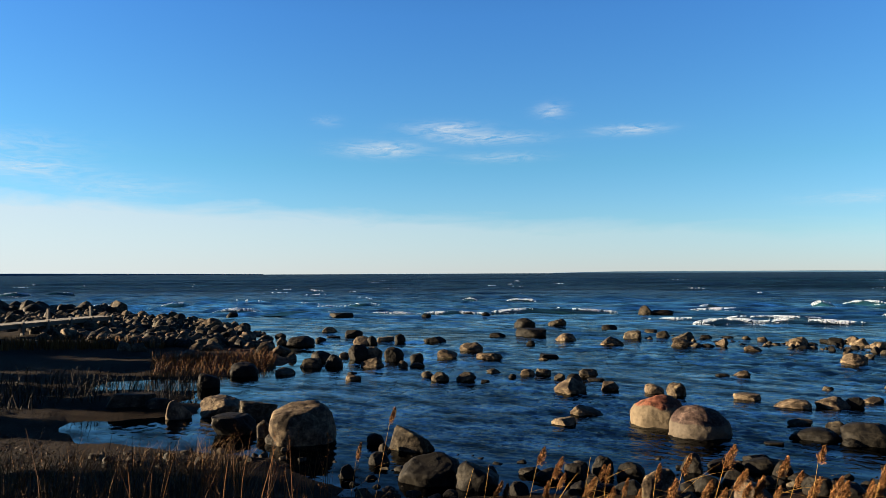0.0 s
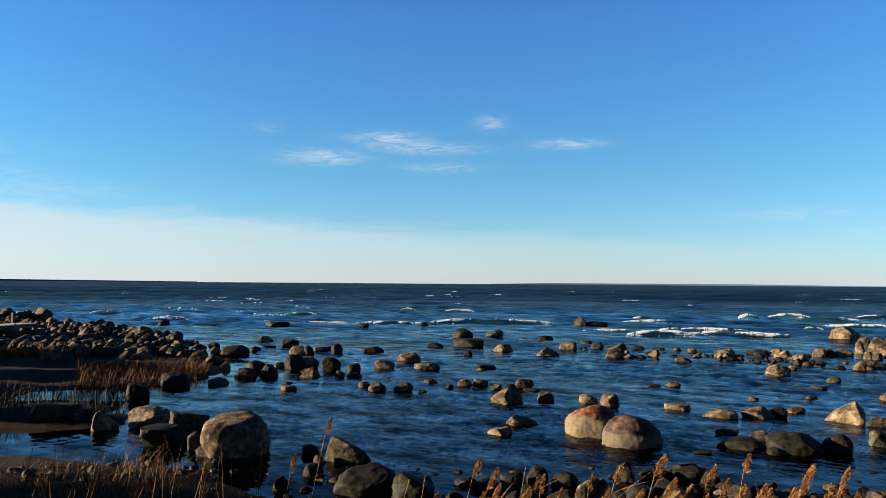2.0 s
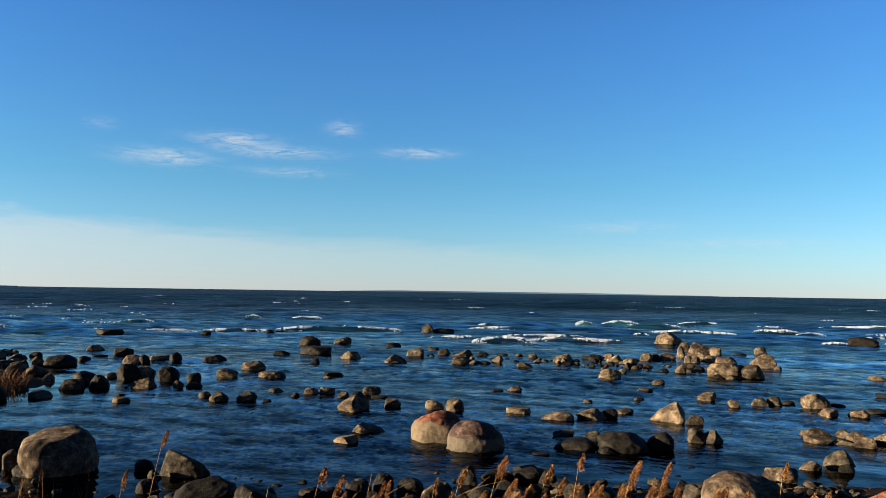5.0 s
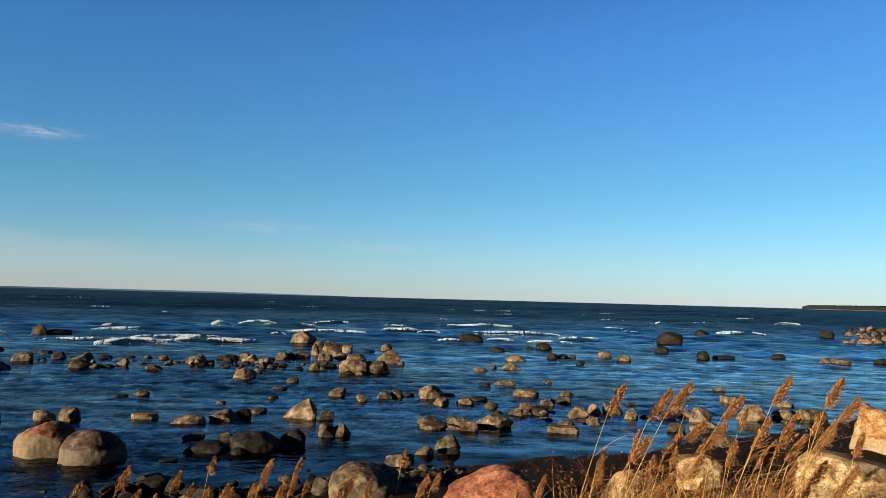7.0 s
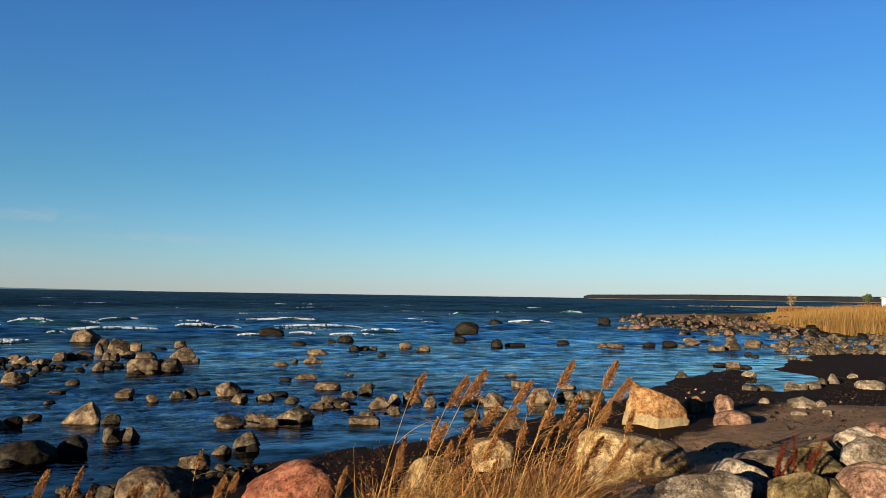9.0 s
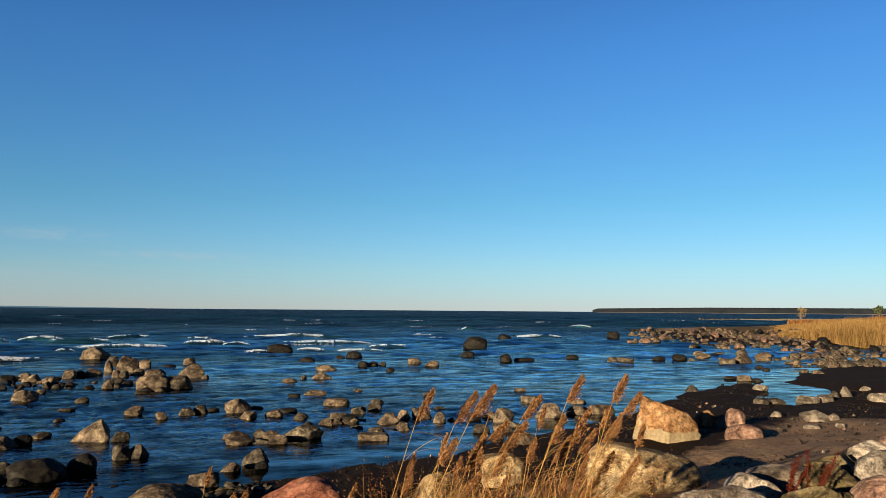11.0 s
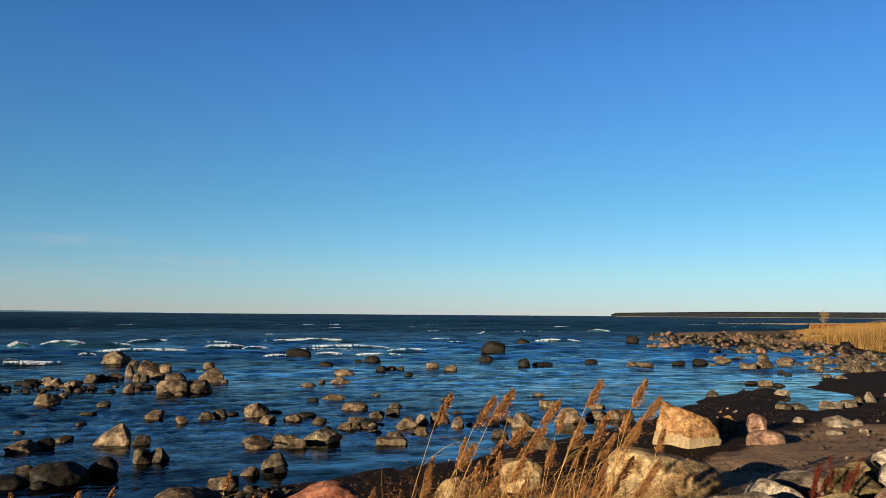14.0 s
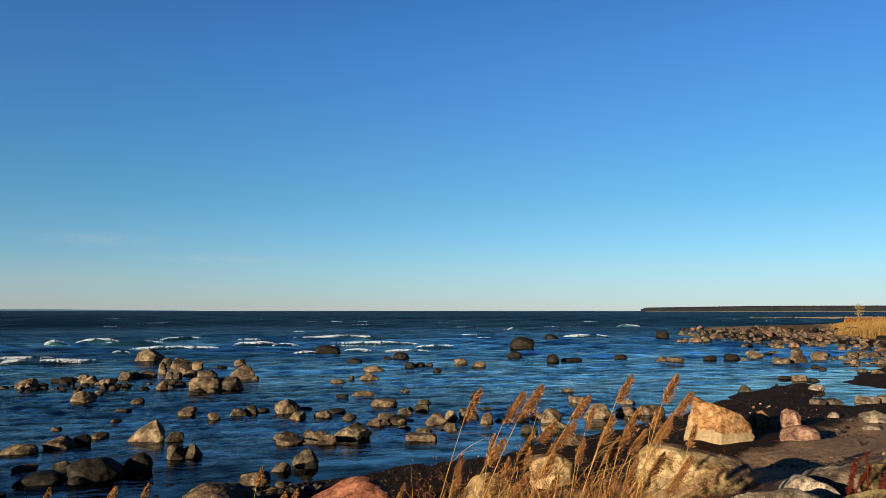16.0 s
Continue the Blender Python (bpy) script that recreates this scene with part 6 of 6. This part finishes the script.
def dock_plant(x, y, seed):
    """A withered dock: leaning stalks crusted with dark red seed."""
    rnd = random.Random(seed)
    top = new("dock_plant")
    top.matrix_world = pose(x, y, height_at(x, y) - 0.02)
    for _ in range(4):
        way = (Vector((rnd.uniform(-0.25, 0.15), rnd.uniform(-0.45, 0.1), 1))).normalized()
        tall = rnd.uniform(0.38, 0.6)
        pts = [way * tall * k / 5 + WIND * 0.05 * (k / 5) ** 2 for k in range(6)]
        v, f = tube(pts, [0.006 - 0.0007 * k for k in range(6)])
        stalk = mesh_object("stem", v, f, DOCK, top)
        v, f = [], []
        for _ in range(420):
            s = rnd.uniform(0.25, 1.0)
            p = way * tall * s + WIND * 0.05 * s * s + Vector((rnd.gauss(0, 0.010), rnd.gauss(0, 0.010), rnd.gauss(0, 0.01)))
            size = rnd.uniform(0.004, 0.008)
            d = Vector((rnd.gauss(0, 1), rnd.gauss(0, 1), rnd.gauss(0, 1))).normalized()
            e = d.cross(Vector((0.3, 0.5, 1))).normalized()
            base = len(v)
            v += [p - d * size, p + e * size, p + d * size, p - e * size]
            f.append((base, base + 1, base + 2, base + 3))
        tagged(mesh_object("seed_head", v, f, DOCK, top, smooth=False), kind="stuff")
    return tagged(top, "withered dock with dark red seed stalks among boulders", "plant")


dock_plant(7.75, 1.35, 3)
dock_plant(7.6, 1.12, 4)


# ---- jetty ----
def timber(name, dark, light):
    m, t, s = material(name)
    where = t.nodes.new("ShaderNodeTexCoord")
    stretch = t.nodes.new("ShaderNodeMapping")
    stretch.inputs["Scale"].default_value = (2, 30, 30)
    link(t, where, "Object", stretch, "Vector")
    n = node(t, "ShaderNodeTexNoise", Scale=2.0, Detail=6.0, Roughness=0.7)
    link(t, stretch, "Vector", n, "Vector")
    link(t, ramp(t, [(0.35, dark), (0.65, light)], n), "Color", s, "Base Color")
    s.inputs["Roughness"].default_value = 0.85
    bump(t, s, n, "Fac", 0.5, 0.01)
    return m


GREY_WOOD = timber("weathered_grey_wood", (0.0169, 0.0143, 0.0117), (0.0403, 0.03575, 0.02925))


def box(name, x0, y0, z0, x1, y1, z1, mat, parent):
    bm = bmesh.new()
    bmesh.ops.create_cube(bm, size=1.0)
    for v in bm.verts:
        v.co = Vector(((x0, x1)[v.co.x > 0], (y0, y1)[v.co.y > 0], (z0, z1)[v.co.z > 0]))
    edge = min(abs(x1 - x0), abs(y1 - y0), abs(z1 - z0)) * 0.08
    bmesh.ops.bevel(bm, geom=bm.edges[:], offset=edge, segments=1, affect="EDGES")
    me = bpy.data.meshes.new(name)
    bm.to_mesh(me)
    bm.free()
    me.materials.append(mat)
    ob = new(name, me)
    ob.parent = parent
    return ob


def jetty(ax, ay, bx, by, deck):
    top = new("jetty")
    length = math.hypot(bx - ax, by - ay)
    top.matrix_world = pose(ax, ay, 0, 0, 0, math.degrees(math.atan2(by - ay, bx - ax)))
    n = 34
    for i in range(n):
        x = length * i / n
        box("plank", x, -0.55, deck - 0.04, x + length / n - 0.02, 0.55, deck + random.Random(i).uniform(-0.006, 0.006), GREY_WOOD, top)
    for y in (-0.45, 0.45):
        box("stringer", 0, y - 0.05, deck - 0.2, length, y + 0.05, deck - 0.045, GREY_WOOD, top)
    for i in range(6):
        x = 0.3 + i * (length - 0.6) / 5
        for y in (-0.62, 0.62):
            box("post", x - 0.06, y - 0.06, -0.3, x + 0.06, y + 0.06, deck + (0.5 if i % 2 and y > 0 else 0.06), GREY_WOOD, top)
    return tagged(top, "narrow weathered grey plank jetty among the boulders", "jetty")


jetty(-19.2, 31.6, -17.4, 39.5, 0.9)


# ---- the far shores ----
def plain(name, dark, light, scale):
    m, t, s = material(name)
    where = t.nodes.new("ShaderNodeTexCoord")
    n = node(t, "ShaderNodeTexNoise", Scale=scale, Detail=6.0, Roughness=0.65)
    link(t, where, "Object", n, "Vector")
    link(t, ramp(t, [(0.35, dark), (0.65, light)], n), "Color", s, "Base Color")
    s.inputs["Roughness"].default_value = 0.9
    s.inputs["Specular IOR Level"].default_value = 0.03
    return m


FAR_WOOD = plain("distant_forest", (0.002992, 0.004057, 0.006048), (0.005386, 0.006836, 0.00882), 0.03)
# distance haze is painted in: its blue is this base colour
FAR_SHORE = plain("far_shore_painted_haze", (0.018, 0.045, 0.085), (0.024, 0.052, 0.092), 0.004)
FAR_SAND = plain("distant_sand", (0.038, 0.031, 0.024), (0.056, 0.048, 0.038), 0.05)


def far_ridge(name, label, a0, a1, r, height, mat, seed, rough, step=0.05, depth=60.0):
    """A long low ridge seen across the water, tapering at its ends."""
    n = int((a1 - a0) / step)
    verts, faces = [], []
    for i in range(n + 1):
        f = i / n
        a = radians(a0 + (a1 - a0) * f)
        top = height(f) + rough * fbm(i * 0.35, seed, 0, 3)
        for rr, z in ((r, -1.0), (r, top * 0.8), (r + depth * 0.2, top), (r + depth, top * 0.9), (r + depth, -1.0)):
            verts.append((rr * math.sin(a), rr * math.cos(a), z))
    for i in range(n):
        for k in range(4):
            q = i * 5 + k
            faces.append((q, q + 1, q + 6, q + 5))
    faces += [tuple(range(5)), tuple(n * 5 + k for k in range(5))]
    return tagged(mesh_object(name, verts, faces, mat), label, "distant land", kind="structure")


def ends(f, low, high):
    return low * min(1, f * 8, (1 - f) * 8) ** 0.5 + (high - low) * f * min(1, (1 - f) * 8)


far_ridge("backdrop", "faint far shore painted haze-blue along the horizon", -48, -13.2, 4500, lambda f: 3 + 8 * min(1, (1 - f) * 2.2), FAR_SHORE, 1, 0.6)
far_ridge("backdrop", "faint far shore painted haze-blue along the horizon", 8.2, 35.2, 4500, lambda f: 2.0 + 6.5 * min(1, f * 6, (1 - f) * 3), FAR_SHORE, 2, 0.6)
far_ridge("backdrop", "long wooded headland across the bay", 67.4, 100, 2600, lambda f: min(1, 0.62 + f * 30) * (12.5 + 5.5 * min(1, f * 4)), FAR_WOOD, 3, 1.2, 0.03)
far_ridge("backdrop", "pale sand strip below the wooded headland", 67.7, 100, 2570, lambda f: 0.9 + 0.6 * f, FAR_SAND, 4, 0.5, 0.05, depth=25.0)
far_ridge("backdrop", "low pale gravel bar far along the coast", 75.0, 95, 330, lambda f: 0.15 + 0.6 * min(1, f * 3), FAR_SAND, 5, 0.4, 0.05, depth=30.0)
stone_field("stone_bank", "distant stones on the low gravel bar", 45, 23, wedge(74.6, 83, 318, 336), (0.6, 1.5), ["tan", "dark", "pale"])


# ---- trees and a house far along the coast ----
BARK = plain("bark", (0.05, 0.04, 0.03), (0.12, 0.095, 0.07), 6.0)
LEAF = straw("autumn_leaves", (0.05, 0.04, 0.015), (0.10, 0.075, 0.03), (0.17, 0.11, 0.04))
NEEDLE = straw("pine_needles", (0.015, 0.022, 0.012), (0.03, 0.042, 0.02), (0.05, 0.06, 0.03))


def tree(x, y, height, spread, seed, label, leaves, foliage, leaf_size, low=0.25):
    """A tapered trunk, forked limbs and a ragged crown of small leaves."""
    rnd = random.Random(seed)
    top = new("tree")
    top.matrix_world = pose(x, y, height_at(x, y) - 0.05)
    v, f = [], []

    def limb(start, way, length, r, depth):
        pts = [start]
        for _ in range(5):
            way = (way + Vector((rnd.gauss(0, 0.12), rnd.gauss(0, 0.12), rnd.gauss(0.03, 0.08)))).normalized()
            pts.append(pts[-1] + way * length / 5)
        tv, tf = tube(pts, [r * (1 - 0.14 * k) for k in range(6)], 6 if depth < 2 else 4)
        base = len(v)
        v.extend(tv)
        f.extend([tuple(i + base for i in face) for face in tf])
        if depth == 3:
            ends_.append(pts)
            return
        for k in range(4 if depth else 7):
            p = pts[rnd.randrange(2 if depth else 2, 6)]
            out = Vector((rnd.gauss(0, 1), rnd.gauss(0, 1), rnd.uniform(0.1, 0.9))).normalized()
            limb(p, (out * spread + way * 0.5).normalized(), length * rnd.uniform(0.45, 0.65), r * 0.5, depth + 1)

    ends_ = []
    limb(Vector((0, 0, 0)), Vector((0, 0, 1)), height * 0.55, height * 0.022, 0)
    mesh_object("trunk", v, f, BARK, top)
    if leaves:
        v2, f2 = [], []
        for _ in range(leaves):
            pts = ends_[rnd.randrange(len(ends_))]
            p = pts[rnd.randrange(1, 6)] + Vector((rnd.gauss(0, 1), rnd.gauss(0, 1), rnd.gauss(0, 1))) * height * 0.03
            if p.z < low * height:
                continue
            d = Vector((rnd.gauss(0, 1), rnd.gauss(0, 1), rnd.gauss(0, 1))).normalized()
            e = d.cross(Vector((0.3, 0.5, 1))).normalized()
            size, base = leaf_size * rnd.uniform(0.6, 1.3), len(v2)
            v2 += [p - d * size, p + e * size * 0.7, p + d * size, p - e * size * 0.7]
            f2.append((base, base + 1, base + 2, base + 3))
        mesh_object("crown", v2, f2, foliage, top, smooth=False)
    return tagged(top, label, "tree")


tree(396, 60, 8.2, 1.2, 51, "bare round-crowned tree far beyond the reeds", 2600, LEAF, 0.09)
tree(300, 21.0, 5.0, 0.7, 52, "dark evergreen tree beside a far white house", 3800, NEEDLE, 0.22, 0.1)


def house(x, y, turn):
    top = new("house")
    top.matrix_world = pose(x, y, height_at(x, y) - 0.1, 0, 0, turn)
    white = plain("white_render", (0.36, 0.34, 0.31), (0.45, 0.43, 0.4), 1.0)
    roof_mat = plain("grey_roof", (0.2, 0.19, 0.19), (0.3, 0.29, 0.28), 1.0)
    glass, t, s = material("window_glass")
    s.inputs["Base Color"].default_value, s.inputs["Roughness"].default_value = (0.02, 0.025, 0.03, 1), 0.08
    box("wall", -6, -3, 0, 6, 3, 3.9, white, top)
    box("roof", -6.5, -3.5, 3.8, 6.5, 3.5, 4.15, roof_mat, top)
    for k in range(4):
        w = box("window", -4.9 + k * 2.8, -3.06, 1.7, -3.4 + k * 2.8, -2.98, 3.2, roof_mat, top)
        box("pane", -4.8 + k * 2.8, -3.09, 1.8, -3.5 + k * 2.8, -3.065, 3.1, glass, w)
    return tagged(top, "low white house with a flat roof behind reeds", "house")


house(322, 12.2, 96)
blades("brushwood", "rusty brown bushes before the white house", RUST, 1600, 46, wedge(85.6, 92, 262, 285), (0.8, 2.3), 0.25, 0.1, sprawl=0.15)

# trees out of view on the bank, added to shade the near mud and inlet
SHADE = [(-21.0, 18.0, 2.3), (-22.0, 20.2, 2.6), (-22.5, 22.4, 2.8), (-23.5, 24.6, 3.0), (-25.0, 26.8, 3.2), (-33.0, 26.2, 4.4), (-35.0, 29.6, 4.8),
         (-20.0, 15.6, 2.0), (-23.0, 11.2, 4.5), (-22.5, 8.6, 4.2)]
for k, (tx, ty, tall) in enumerate(SHADE):
    tree(tx, ty, tall, 0.9, 60 + k, "unseen tree on the bank, added to cast shade", 17000, LEAF, 0.11, 0.02)
# unseen rise, closes the place behind the camera, added to block sky light
far_ridge("backdrop", "unseen dark rise added behind the beach to block skylight", 108, 232, 17, lambda f: 9.0 * min(1, f * 7, (1 - f) * 7) ** 0.5, FAR_WOOD, 9, 0.8, 0.6, depth=9.0)
